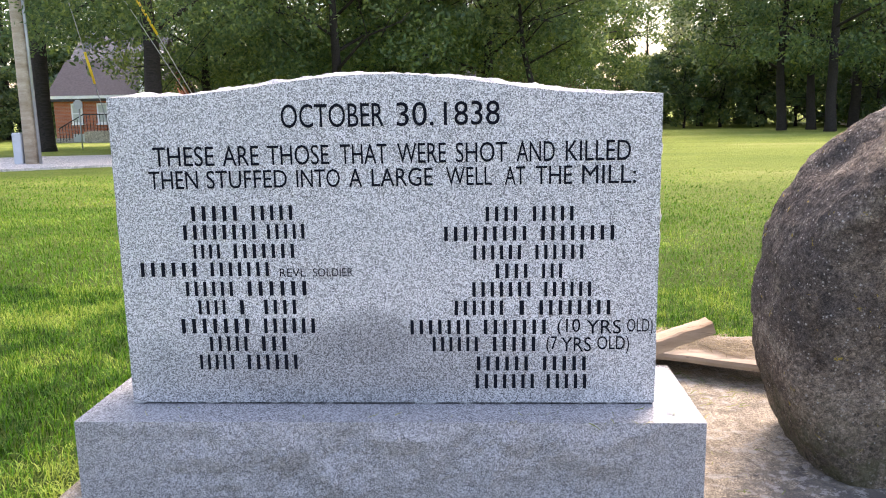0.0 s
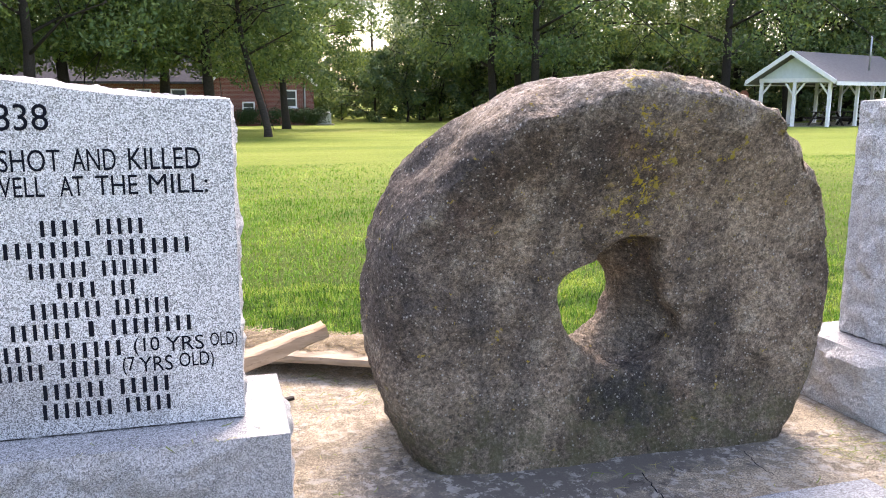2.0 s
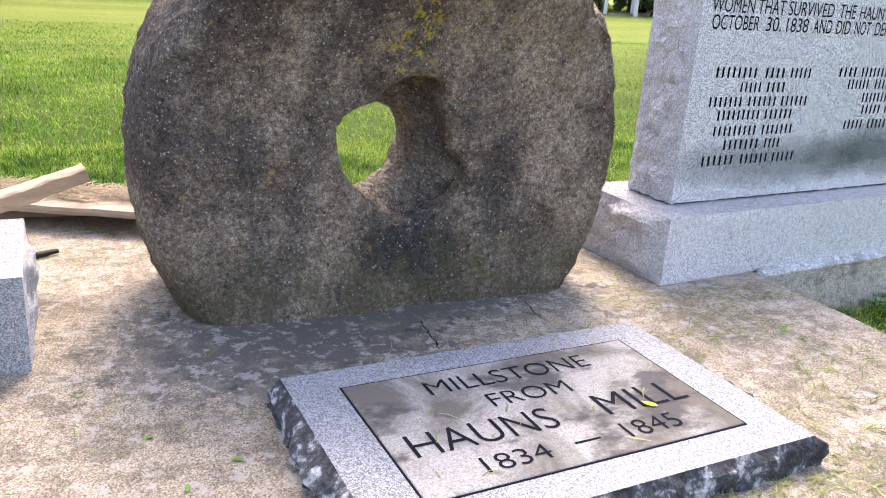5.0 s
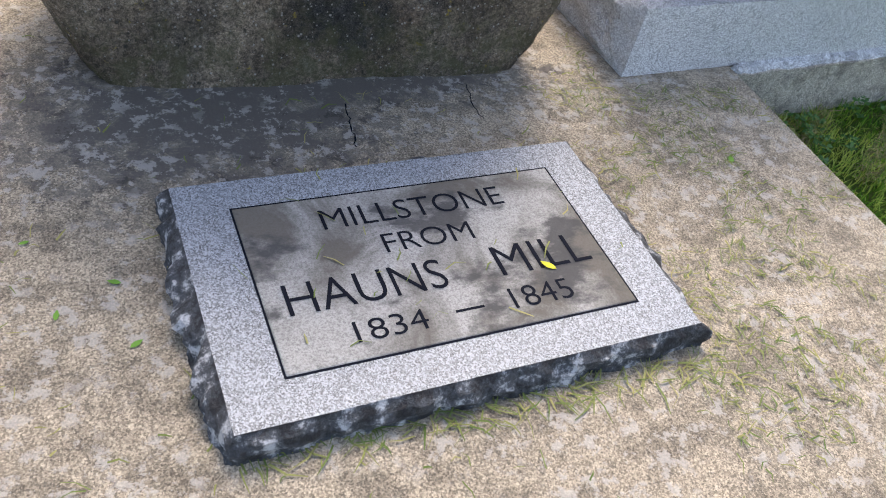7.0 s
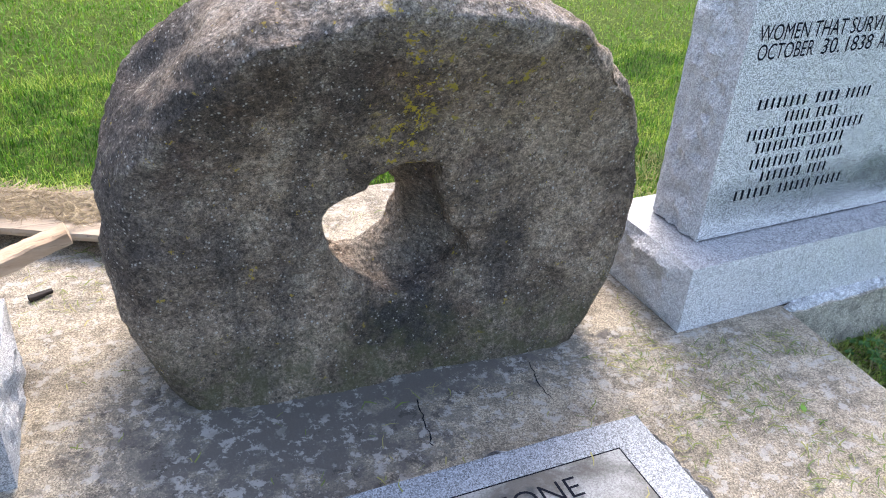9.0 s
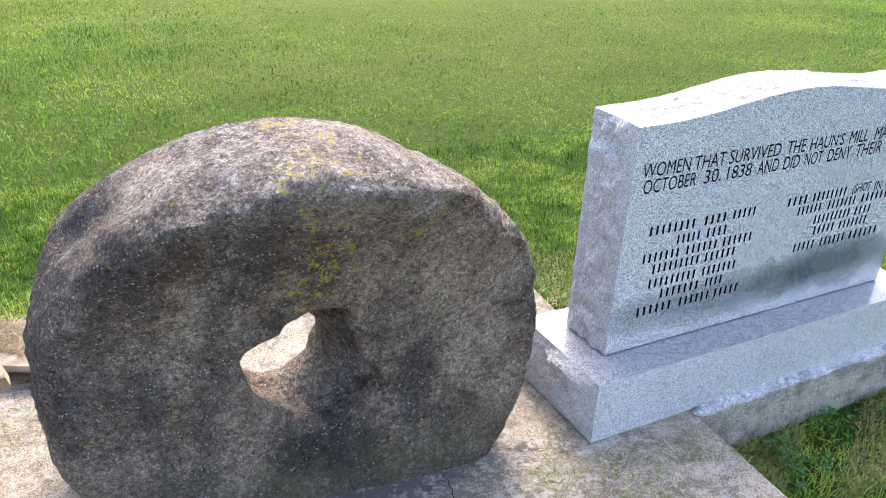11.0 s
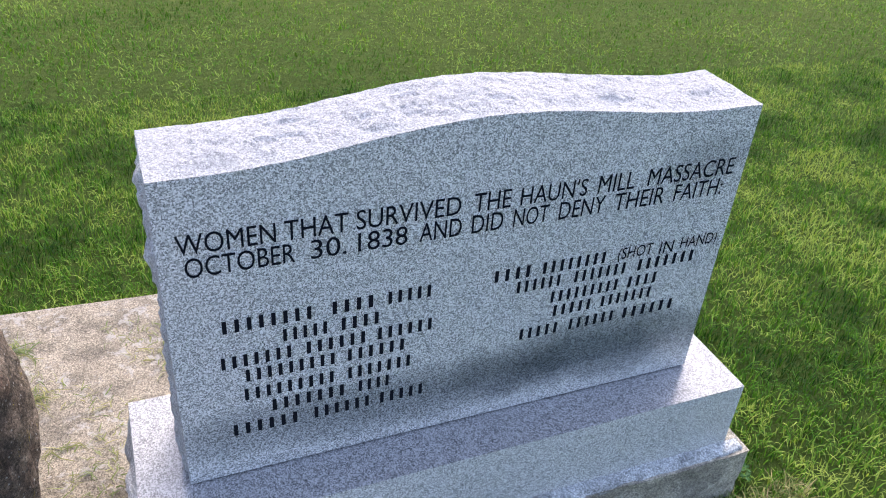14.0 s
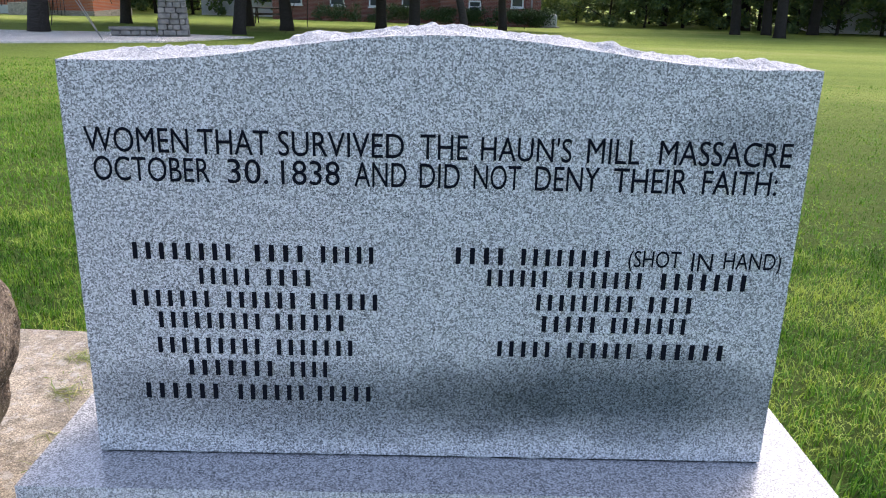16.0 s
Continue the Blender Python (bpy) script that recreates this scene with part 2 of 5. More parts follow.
def concrete(name, tint, stain):
    """Concrete: pale scuffed skin over darker weathered patches, sand grain throughout."""
    k = Mat(name, 0.88, spec=0.3)
    c = k.ramp(k.noise(2.2, 6, 0.6), (0.35, tuple(v * 0.86 for v in tint)), (0.65, tuple(min(1, v * 1.08) for v in tint)))
    dark = tuple(v * 0.46 for v in tint)
    c = k.mix(k.ramp(k.noise(11, 10, 0.72), (0.47, 0.0), (0.58, 0.75)), c, dark)
    c = k.mix(k.ramp(k.noise(42, 9, 0.75), (0.50, 0.0), (0.60, 0.42)), c, dark)
    c = k.mix(k.ramp(k.noise(27, 8, 0.7), (0.57, 0.0), (0.64, 0.5)), c, tuple(min(1, v * 1.35) for v in tint))
    grit = k.ramp(k.noise(260, 4, 0.75), (0.34, 0.5), (0.5, 1.0), (0.7, 1.4))
    c = k.mix(1.0, c, grit, "MULTIPLY")
    c = k.mix(1.0, c, k.ramp(k.voronoi(380, "Color"), (0.22, 0.6), (0.5, 1.0), (0.78, 1.4)), "MULTIPLY")
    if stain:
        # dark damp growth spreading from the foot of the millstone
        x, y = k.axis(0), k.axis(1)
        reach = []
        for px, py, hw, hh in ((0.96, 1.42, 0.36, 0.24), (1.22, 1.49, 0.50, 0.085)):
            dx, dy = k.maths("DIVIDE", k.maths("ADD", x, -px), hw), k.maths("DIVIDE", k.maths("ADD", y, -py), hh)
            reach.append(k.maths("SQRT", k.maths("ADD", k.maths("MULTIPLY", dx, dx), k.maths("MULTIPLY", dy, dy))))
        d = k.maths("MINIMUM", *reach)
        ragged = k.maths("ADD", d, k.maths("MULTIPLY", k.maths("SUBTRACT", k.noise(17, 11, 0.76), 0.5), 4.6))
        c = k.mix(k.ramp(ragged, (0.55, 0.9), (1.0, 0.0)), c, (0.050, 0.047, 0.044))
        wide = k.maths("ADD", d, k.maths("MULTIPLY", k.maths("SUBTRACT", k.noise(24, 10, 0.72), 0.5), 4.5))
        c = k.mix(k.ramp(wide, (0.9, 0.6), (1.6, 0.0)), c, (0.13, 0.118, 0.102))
        flakes = k.maths("MULTIPLY", k.ramp(k.noise(30, 10, 0.75), (0.53, 0.0), (0.56, 0.65)), k.ramp(k.noise(6, 4), (0.40, 0.0), (0.5, 1.0)))
        c = k.mix(flakes, c, (0.40, 0.38, 0.345))
    k.bump(k.noise(60, 9, 0.75), 0.7, 0.010)
    return k.done(c)


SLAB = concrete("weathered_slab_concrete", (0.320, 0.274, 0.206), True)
FOOTING = concrete("footing_concrete", (0.40, 0.365, 0.30), False)
MORTAR = concrete("pale_mortar", (0.52, 0.53, 0.53), False)


def wood(name, a, b, scale=1.0):
    k = Mat(name, 0.85, spec=0.2)
    g = k.noise(9 * scale, 7, 0.65, vec=k.stretch(0.12, 1.6, 1.6))
    c = k.ramp(g, (0.3, a), (0.5, tuple((p + q) / 2 for p, q in zip(a, b))), (0.66, b))
    c = k.mix(k.ramp(k.noise(40, 5, 0.7, vec=k.stretch(0.05, 2, 2)), (0.32, 0.7), (0.42, 0.0)), c, tuple(v * 0.35 for v in a))
    k.bump(k.noise(22 * scale, 6, 0.6, vec=k.stretch(0.06, 2, 2)), 0.8, 0.006)
    return k.done(c)


LOG_WOOD = wood("split_pine", (0.27, 0.18, 0.11), (0.62, 0.48, 0.35))
BOARD_WOOD = wood("new_board", (0.21, 0.16, 0.115), (0.40, 0.33, 0.25))
GREY_WOOD = wood("weathered_board", (0.13, 0.10, 0.072), (0.31, 0.265, 0.21))
BARK = wood("bark", (0.016, 0.013, 0.011), (0.048, 0.041, 0.036), 2.0)
POLE_WOOD = wood("pole_wood", (0.30, 0.23, 0.16), (0.55, 0.47, 0.38), 0.4)
DARK_WOOD = wood("dark_stained_wood", (0.016, 0.013, 0.010), (0.045, 0.036, 0.03))


def foliage(name, dark, mid, light, trans=0.25, scale=0.35, weight=0.45):
    k = Mat(name, 0.6, spec=0.25)
    big = k.maths("MULTIPLY", k.maths("SUBTRACT", k.noise(scale, 6, 0.72), 0.5), weight * 3.0)
    v = k.maths("ADD", k.maths("ADD", k.maths("MULTIPLY", k.island(), 0.65), 0.22), big)
    c = k.ramp(v, (0.15, dark), (0.55, mid), (0.95, light))
    k.done(c)
    t = k.n.new("ShaderNodeBsdfTranslucent")
    k.l.new(k.mix(1.0, c, (1.6, 1.5, 0.7), "MULTIPLY"), t.inputs["Color"])
    s = k.n.new("ShaderNodeMixShader")
    s.inputs[0].default_value = trans
    k.l.new(k.b.outputs[0], s.inputs[1])
    k.l.new(t.outputs[0], s.inputs[2])
    k.l.new(s.outputs[0], k.n["Material Output"].inputs["Surface"])
    return k.m


LEAVES = foliage("oak_leaves", (0.042, 0.080, 0.040), (0.095, 0.155, 0.062), (0.19, 0.24, 0.075), 0.26)
LEAVES_PALE = foliage("maple_leaves", (0.060, 0.105, 0.065), (0.125, 0.190, 0.095), (0.24, 0.30, 0.125), 0.30)
# distance haze is put into this leaf colour: paler and bluer
LEAVES_HAZED = foliage("hazed_far_leaves", (0.120, 0.172, 0.158), (0.205, 0.268, 0.222), (0.33, 0.385, 0.28), 0.40)
HEDGE = foliage("hedge_leaves", (0.016, 0.035, 0.014), (0.032, 0.062, 0.022), (0.05, 0.09, 0.03), 0.1)
BLADES = foliage("grass_blades", (0.013, 0.052, 0.004), (0.074, 0.200, 0.011), (0.30, 0.38, 0.080), 0.25, 1.9, 1.15)
BLADES.node_tree.nodes["Principled BSDF"].inputs["Specular IOR Level"].default_value = 0.12
BLADES_FAR = foliage("grass_blades_far", (0.045, 0.115, 0.008), (0.085, 0.215, 0.016), (0.24, 0.34, 0.065), 0.25, 0.9, 0.9)
BLADES_FAR.node_tree.nodes["Principled BSDF"].inputs["Specular IOR Level"].default_value = 0.12
STRAW = foliage("dry_clippings", (0.085, 0.13, 0.028), (0.17, 0.19, 0.055), (0.34, 0.29, 0.12), 0.1)
DRY = foliage("brown_dry_grass", (0.10, 0.075, 0.04), (0.20, 0.15, 0.085), (0.34, 0.27, 0.16), 0.1)
CLOVER = foliage("fresh_leaf", (0.06, 0.16, 0.02), (0.10, 0.24, 0.03), (0.16, 0.30, 0.05), 0.2)


def lawn():
    k = Mat("lawn", 0.95, spec=0.1)
    far = k.ramp(k.noise(0.22, 6, 0.6, vec=k.stretch(0.35, 1.0, 1.0)), (0.35, (0.13, 0.185, 0.032)), (0.55, (0.195, 0.245, 0.050)), (0.72, (0.28, 0.30, 0.095)))
    fine = k.ramp(k.noise(24, 8, 0.75), (0.3, 0.45), (0.5, 0.95), (0.7, 1.4))
    c = k.mix(1.0, far, fine, "MULTIPLY")
    dry = k.ramp(k.noise(1.7, 7, 0.65), (0.60, 0.0), (0.72, 0.45))
    c = k.mix(dry, c, (0.28, 0.25, 0.09))
    # shade between the thick blades painted into the ground round the slab
    gap_shade = k.ramp(k.maths("DIVIDE", k.axis(1), 14.0), (0.25, 0.72), (0.9, 0.0))
    c = k.mix(gap_shade, c, (0.022, 0.050, 0.008))
    k.bump(k.noise(60, 6, 0.8), 1.0, 0.03)
    return k.done(c)


LAWN = lawn()
ROAD = concrete("road_gravel", (0.66, 0.61, 0.56), False)


def brick_wall(name, a, b):
    k = Mat(name, 0.85, spec=0.2)
    t = k.n.new("ShaderNodeTexBrick")
    t.inputs["Scale"].default_value = 1.0
    t.inputs["Brick Width"].default_value, t.inputs["Row Height"].default_value, t.inputs["Mortar Size"].default_value = 0.22, 0.075, 0.008
    t.inputs["Color1"].default_value, t.inputs["Color2"].default_value, t.inputs["Mortar"].default_value = (*a, 1), (*b, 1), (0.34, 0.28, 0.25, 1)
    m = k.n.new("ShaderNodeMapping")
    m.inputs["Rotation"].default_value = (radians(90), 0, 0)
    k.l.new(k.tc, m.inputs["Vector"])
    k.l.new(m.outputs[0], t.inputs["Vector"])
    c = k.mix(k.ramp(k.noise(0.8, 6), (0.4, 0.0), (0.7, 0.35)), t.outputs["Color"], tuple(v * 0.6 for v in a))
    return k.done(c)


BRICK_ORANGE = brick_wall("orange_brick", (0.46, 0.14, 0.065), (0.36, 0.10, 0.05))
BRICK_RED = brick_wall("red_brick", (0.24, 0.075, 0.055), (0.18, 0.055, 0.045))
SHINGLE = plain("dark_shingle", (0.05, 0.045, 0.05), 0.9, vary=0.4, scale=9, bump=0.4)
SHINGLE_GREY = plain("grey_shingle", (0.13, 0.125, 0.13), 0.9, vary=0.3, scale=9, bump=0.4)
WHITE = plain("white_paint", (0.74, 0.75, 0.76), 0.55, vary=0.07)
PALE_BLUE = plain("pale_gable_paint", (0.55, 0.62, 0.64), 0.6, vary=0.07)
GLASS = plain("dark_window_glass", (0.05, 0.06, 0.07), 0.08, vary=0.2)
BLIND = plain("window_blind", (0.42, 0.45, 0.42), 0.5, vary=0.1)
METAL = plain("grey_metal", (0.38, 0.39, 0.40), 0.45, 0.6, vary=0.1)
IRON = plain("black_iron", (0.02, 0.02, 0.022), 0.5, 0.5)
YELLOW = plain("yellow_plastic", (0.70, 0.47, 0.02), 0.5, vary=0.1)
SIGN_RED = plain("faded_red_sign", (0.42, 0.14, 0.08), 0.5)
STONE = plain("field_stone", (0.20, 0.185, 0.165), 0.9, vary=0.45, scale=5, bump=0.6)
UNIT = plain("air_unit_paint", (0.45, 0.47, 0.5), 0.5, vary=0.1)

# ---- mesh helpers ----


def mesh_of(name, verts, faces, mats, smooth=False, slots=None):
    me = bpy.data.meshes.new(name)
    me.from_pydata([tuple(v) for v in verts], [], faces)
    for m in mats if isinstance(mats, (list, tuple)) else [mats]:
        me.materials.append(m)
    if slots is not None:
        me.polygons.foreach_set("material_index", slots)
    me.polygons.foreach_set("use_smooth", [smooth] * len(me.polygons))
    me.update()
    return me


def part(name, me, parent, label=""):
    ob = new(name, me)
    ob.parent = parent
    return tagged(ob, label) if label else ob


def thing(name, at, label, category, yaw=0.0, group="", kind=""):
    ob = new(name)
    ob.empty_display_size = 0.1
    ob.matrix_world = pose(*at, 0, 0, yaw)
    return tagged(ob, label, category, group, kind)


def box(name, lo, hi, mats, bevel=0.0, yaw=0.0):
    """A block between two corners, its edges bevelled."""
    bm = bmesh.new()
    bmesh.ops.create_cube(bm, size=1)
    size, mid = [b - a for a, b in zip(lo, hi)], [(a + b) / 2 for a, b in zip(lo, hi)]
    bmesh.ops.transform(bm, matrix=Matrix.Translation(mid) @ pose(0, 0, 0, 0, 0, yaw) @ Matrix.Diagonal((*size, 1)), verts=bm.verts)
    if bevel:
        bmesh.ops.bevel(bm, geom=bm.edges[:], offset=bevel, segments=1, affect="EDGES")
    me = bpy.data.meshes.new(name)
    bm.to_mesh(me)
    bm.free()
    me.materials.append(mats)
    return me


def tube(points, radii, sides=8, wobble=0.0):
    """Vertices and faces of a tapered tube along points."""
    verts, faces = [], []
    pts = [Vector(p) for p in points]
    for i, p in enumerate(pts):
        d = (pts[min(i + 1, len(pts) - 1)] - pts[max(i - 1, 0)]).normalized()
        a = d.orthogonal().normalized()
        b = d.cross(a)
        for s in range(sides):
            t = 2 * math.pi * s / sides
            r = radii[i] * (1 + wobble * noise.noise(p * 1.3 + Vector((math.cos(t), math.sin(t), 0)) * 1.7))
            verts.append(p + (a * math.cos(t) + b * math.sin(t)) * r)
    for i in range(len(pts) - 1):
        for s in range(sides):
            u = (s + 1) % sides
            faces.append((i * sides + s, i * sides + u, (i + 1) * sides + u, (i + 1) * sides + s))
    faces.append(tuple(range(sides))[::-1])
    faces.append(tuple((len(pts) - 1) * sides + s for s in range(sides)))
    return verts, faces


def tube_mesh(name, points, radii, mat, sides=8, wobble=0.0):
    v, f = tube(points, radii, sides, wobble)
    return mesh_of(name, v, f, mat, True)


def merged(pieces):
    verts, faces = [], []
    for v, f in pieces:
        n = len(verts)
        verts += list(v)
        faces += [tuple(i + n for i in q) for q in f]
    return verts, faces


def soup(name, verts, quads, tris, mat):
    """A mesh from number arrays: many small loose faces at once."""
    me = bpy.data.meshes.new(name)
    me.vertices.add(len(verts))
    me.vertices.foreach_set("co", np.asarray(verts, np.float32).ravel())
    loops = np.concatenate([np.asarray(quads, np.int32).ravel(), np.asarray(tris, np.int32).ravel()])
    nq, nt = len(quads), len(tris)
    me.loops.add(len(loops))
    me.loops.foreach_set("vertex_index", loops)
    me.polygons.add(nq + nt)
    start = np.concatenate([np.arange(nq) * 4, nq * 4 + np.arange(nt) * 3]).astype(np.int32)
    me.polygons.foreach_set("loop_start", start)
    me.materials.append(mat)
    me.update(calc_edges=True)
    me.validate()
    return me


SLOPE = 0.0215                       # the lawn falls away behind the slab


def ground_z(x, y):
    return -0.165 - SLOPE * max(0.0, y - 2.0)


# ---- the ground ----
def build_ground():
    xs = np.concatenate([[-900, -300, -120], np.arange(-60, 61, 5.0), [120, 300, 900]])
    ys = np.concatenate([[-900, -200, -50, -10, 2], np.arange(7, 100, 5.0), [150, 400, 1200]])
    verts = [(x, y, ground_z(x, min(y, 60)) + 0.05 * noise.noise(Vector((x * 0.08, y * 0.08, 0))) * (y > 6) * (y < 120)) for y in ys for x in xs]
    n = len(xs)
    faces = [(j * n + i, j * n + i + 1, (j + 1) * n + i + 1, (j + 1) * n + i) for j in range(len(ys) - 1) for i in range(n - 1)]
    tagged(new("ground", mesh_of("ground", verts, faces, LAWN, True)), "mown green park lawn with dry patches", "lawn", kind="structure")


build_ground()


def extruded(name, poly, z0, z1, mat, bevel=0.0):
    bm = bmesh.new()
    f = bm.faces.new([bm.verts.new((x, y, z1)) for x, y in poly])
    r = bmesh.ops.extrude_face_region(bm, geom=[f])
    for v in r["geom"]:
        if isinstance(v, bmesh.types.BMVert):
            v.co.z = z0
    bmesh.ops.recalc_face_normals(bm, faces=bm.faces)
    if bevel:
        bmesh.ops.bevel(bm, geom=[e for e in bm.edges if all(abs(v.co.z - z1) < 1e-6 for v in e.verts)], offset=bevel, segments=2, affect="EDGES")
    me = bpy.data.meshes.new(name)
    bm.to_mesh(me)
    bm.free()
    me.materials.append(mat)
    return me


SLAB_POLY = [(-0.83, -0.7), (2.33, -0.7), (2.262, 1.10), (2.25, 1.62), (2.165, 1.9), (2.165, 2.43), (-0.83, 2.33)]
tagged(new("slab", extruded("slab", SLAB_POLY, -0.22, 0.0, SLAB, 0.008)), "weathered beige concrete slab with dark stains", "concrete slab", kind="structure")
road_mesh = extruded("road", [(-60, -14), (-9.9, 16.4), (-5.6, 19.9), (-4.6, 24.0), (-8, 24.6), (-14, 22.6), (-62, -5)], -0.8, 0.0, ROAD)
for v in road_mesh.vertices:
    v.co.z += ground_z(v.co.x, v.co.y) + 0.05
tagged(new("road", road_mesh), "pale gravel lane crossing the park", "road", kind="structure")


# ---- lettering ----
def letters(text, x0, x1, z0, z1, depth=0.0012, offset=0.0):
    """Mesh data of a line of capitals filling the given box, upright in the x-z plane and facing -y."""
    cu = bpy.data.curves.new("lettering", "FONT")
    cu.body, cu.extrude, cu.resolution_u, cu.offset = text, 0.0, 4, offset
    ob = new("lettering", cu)
    bpy.context.view_layer.update()
    me = bpy.data.meshes.new_from_object(ob.evaluated_get(bpy.context.evaluated_depsgraph_get()))
    bpy.data.objects.remove(ob)
    co = np.empty(len(me.vertices) * 3, np.float32)
    me.vertices.foreach_get("co", co)
    co = co.reshape(-1, 3)
    lo, hi = co.min(0), co.max(0)
    out = np.empty_like(co)
    out[:, 0] = x0 + (co[:, 0] - lo[0]) / (hi[0] - lo[0]) * (x1 - x0)
    out[:, 1] = -depth
    out[:, 2] = z0 + (co[:, 1] - lo[1]) / (hi[1] - lo[1]) * (z1 - z0)
    me.vertices.foreach_set("co", out.ravel())
    faces = [tuple(p.vertices) for p in me.polygons]
    return mesh_of("lettering", out, faces, INK)


def pieces_of(me):
    """The separate letters of a lettering mesh, each a mesh of its own."""
    owner = list(range(len(me.vertices)))

    def find(i):
        while owner[i] != i:
            owner[i] = owner[owner[i]]
            i = owner[i]
        return i
    for p in me.polygons:
        vs = p.vertices
        for v in vs[1:]:
            owner[find(v)] = find(vs[0])
    groups = {}
    for p in me.polygons:
        groups.setdefault(find(p.vertices[0]), []).append(tuple(p.vertices))
    out = []
    for faces in groups.values():
        used = sorted({v for f in faces for v in f})
        at = {v: i for i, v in enumerate(used)}
        out.append(mesh_of("letter", [me.vertices[v].co for v in used], [tuple(at[v] for v in f) for f in faces], INK))
    return out


BAR = mesh_of("letter_bar", [(0, -0.0012, 0), (1, -0.0012, 0), (1, -0.0012, 1), (0, -0.0012, 1)], [(0, 1, 2, 3)], INK)


def name_bars(parent, count, x0, x1, z0, z1):
    """One plain upright bar for each letter of a name."""
    pitch = (x1 - x0) / count
    for i in range(count):
        bar = part("engraved_bar", BAR, parent)
        bar.location, bar.scale = (x0 + pitch * (i + 0.32), 0, z0), (pitch * 0.36, 1, z1 - z0)


# ---- the two granite monuments ----
BASE_W, BASE_D, BASE_H = 1.245, 0.345, 0.178
DIE_T, FRONT = 0.172, 0.098


def crown_height(u, ends, wide):
    c = abs(u) / (0.43 * wide)
    t = u / wide + 0.5
    return ends[0] * (1 - t) + ends[1] * t + (0.040 * (0.5 + 0.5 * math.cos(math.pi * c)) if c < 1 else 0.0)


def die_mesh(seed, ends, wide, face):
    """Upright tablet: flat honed faces, rock-pitched sides and a broken serpentine top."""
    h = wide / 2
    outline = [(-h, z) for z in np.linspace(0.004, ends[0], 44)]
    outline += [(u, crown_height(u, ends, wide)) for u in np.linspace(-h, h, 168)[1:-1]]
    outline += [(h, z) for z in np.linspace(ends[1], 0.004, 44)]
    n, m = len(outline), 25
    verts, faces, slots = [], [], []
    for j in range(m):
        v = j / (m - 1)
        for i, (u, z) in enumerate(outline):
            side = 43 > i or i >= n - 43
            nrm = Vector((-1 if i < 43 else 1, 0, 0)) if side else Vector((0, 0, 1))
            p = Vector((u, v * DIE_T, z))
            q = p * 9 + Vector((seed * 7.3, 0, 0))
            rough = noise.fractal(q, 0.9, 2.1, 5) * 0.011 + noise.noise(q * 0.35) * 0.012
            rough += 0.010 * math.sin(math.pi * v)
            fade = min(1.0, v * 4.5) * min(1.0, (1 - v) * 6 + 0.25)
            if side:
                rough = rough * 0.35 + 0.013 * noise.fractal(p * 26 + Vector((seed, 0, 0)), 0.9, 2.1, 4)
            else:
                fade *= min(1.0, (h - abs(u)) * 16 + 0.15)
                rough = rough * 0.72 + 0.006 * noise.fractal(p * 38 + Vector((seed, 3, 0)), 0.8, 2.2, 3) + 0.010 * max(0.0, noise.noise(Vector((u * 7 + seed, v * 2, 0)))) * min(1, v * 2)
                rough = (0.6 if seed == 1 else 0.9) * rough + 0.004 * round(1.5 * noise.noise(Vector((u * 8 + seed * 3, v * 5, 3))))
            if j == 0:
                rough, fade = noise.noise(p * 60) * 0.0012, 1.0
            verts.append(p + nrm * rough * fade)
    for j in range(m - 1):
        for i in range(n - 1):
            faces.append((j * n + i, (j + 1) * n + i, (j + 1) * n + i + 1, j * n + i + 1))
            slots.append(2 if 43 <= i < n - 44 else 1)
    k = len(verts)
    verts += [verts[i] for i in range(n)] + [verts[(m - 1) * n + i] for i in range(n)]
    faces += [tuple(k + i for i in range(n))[::-1], tuple(k + n + i for i in range(n))]
    slots += [0, 0]
    faces = [f[::-1] for f in faces]
    return mesh_of("die", verts, faces, [face, GRANITE_ROCK, GRANITE_CROWN], False, slots)


def base_mesh(seed, front):
    """Base block: polished top, sawn front, rock-pitched ends."""
    hw = BASE_W / 2
    verts, faces, slots = [], [], []

    def sheet(o, a, b, na, nb, nrm, amp, slot):
        k = len(verts)
        o, a, b, nrm = Vector(o), Vector(a), Vector(b), Vector(nrm)
        for j in range(nb + 1):
            for i in range(na + 1):
                p = o + a * (i / na) + b * (j / nb)
                edge = min(1.0, 6 * min(i / na, 1 - i / na, j / nb + 0.02, 1 - j / nb))
                q = p * 11 + Vector((seed * 3.1, 0, 0))
                verts.append(p + nrm * (noise.fractal(q, 0.9, 2.1, 5) * amp + amp * 0.5) * edge)
        for j in range(nb):
            for i in range(na):
                faces.append((k + j * (na + 1) + i, k + j * (na + 1) + i + 1, k + (j + 1) * (na + 1) + i + 1, k + (j + 1) * (na + 1) + i))
                slots.append(slot)

    sheet((-hw, 0, BASE_H), (BASE_W, 0, 0), (0, BASE_D, 0), 4, 2, (0, 0, 1), 0, 1)
    sheet((-hw, 0, 0), (BASE_W, 0, 0), (0, 0, BASE_H), 150, 22, (0, -1, 0), front, 0)
    sheet((hw, BASE_D, 0), (-BASE_W, 0, 0), (0, 0, BASE_H), 60, 12, (0, 1, 0), 0.004, 0)
    sheet((-hw, BASE_D, 0), (0, -BASE_D, 0), (0, 0, BASE_H), 34, 22, (-1, 0, 0), 0.019, 2)
    sheet((hw, 0, 0), (0, BASE_D, 0), (0, 0, BASE_H), 34, 22, (1, 0, 0), 0.019, 2)
    return mesh_of("base", verts, faces, [GRANITE_SAWN if seed == 1 else GRANITE_STEELED, GRANITE_TOP, GRANITE_ROCK], False, slots)


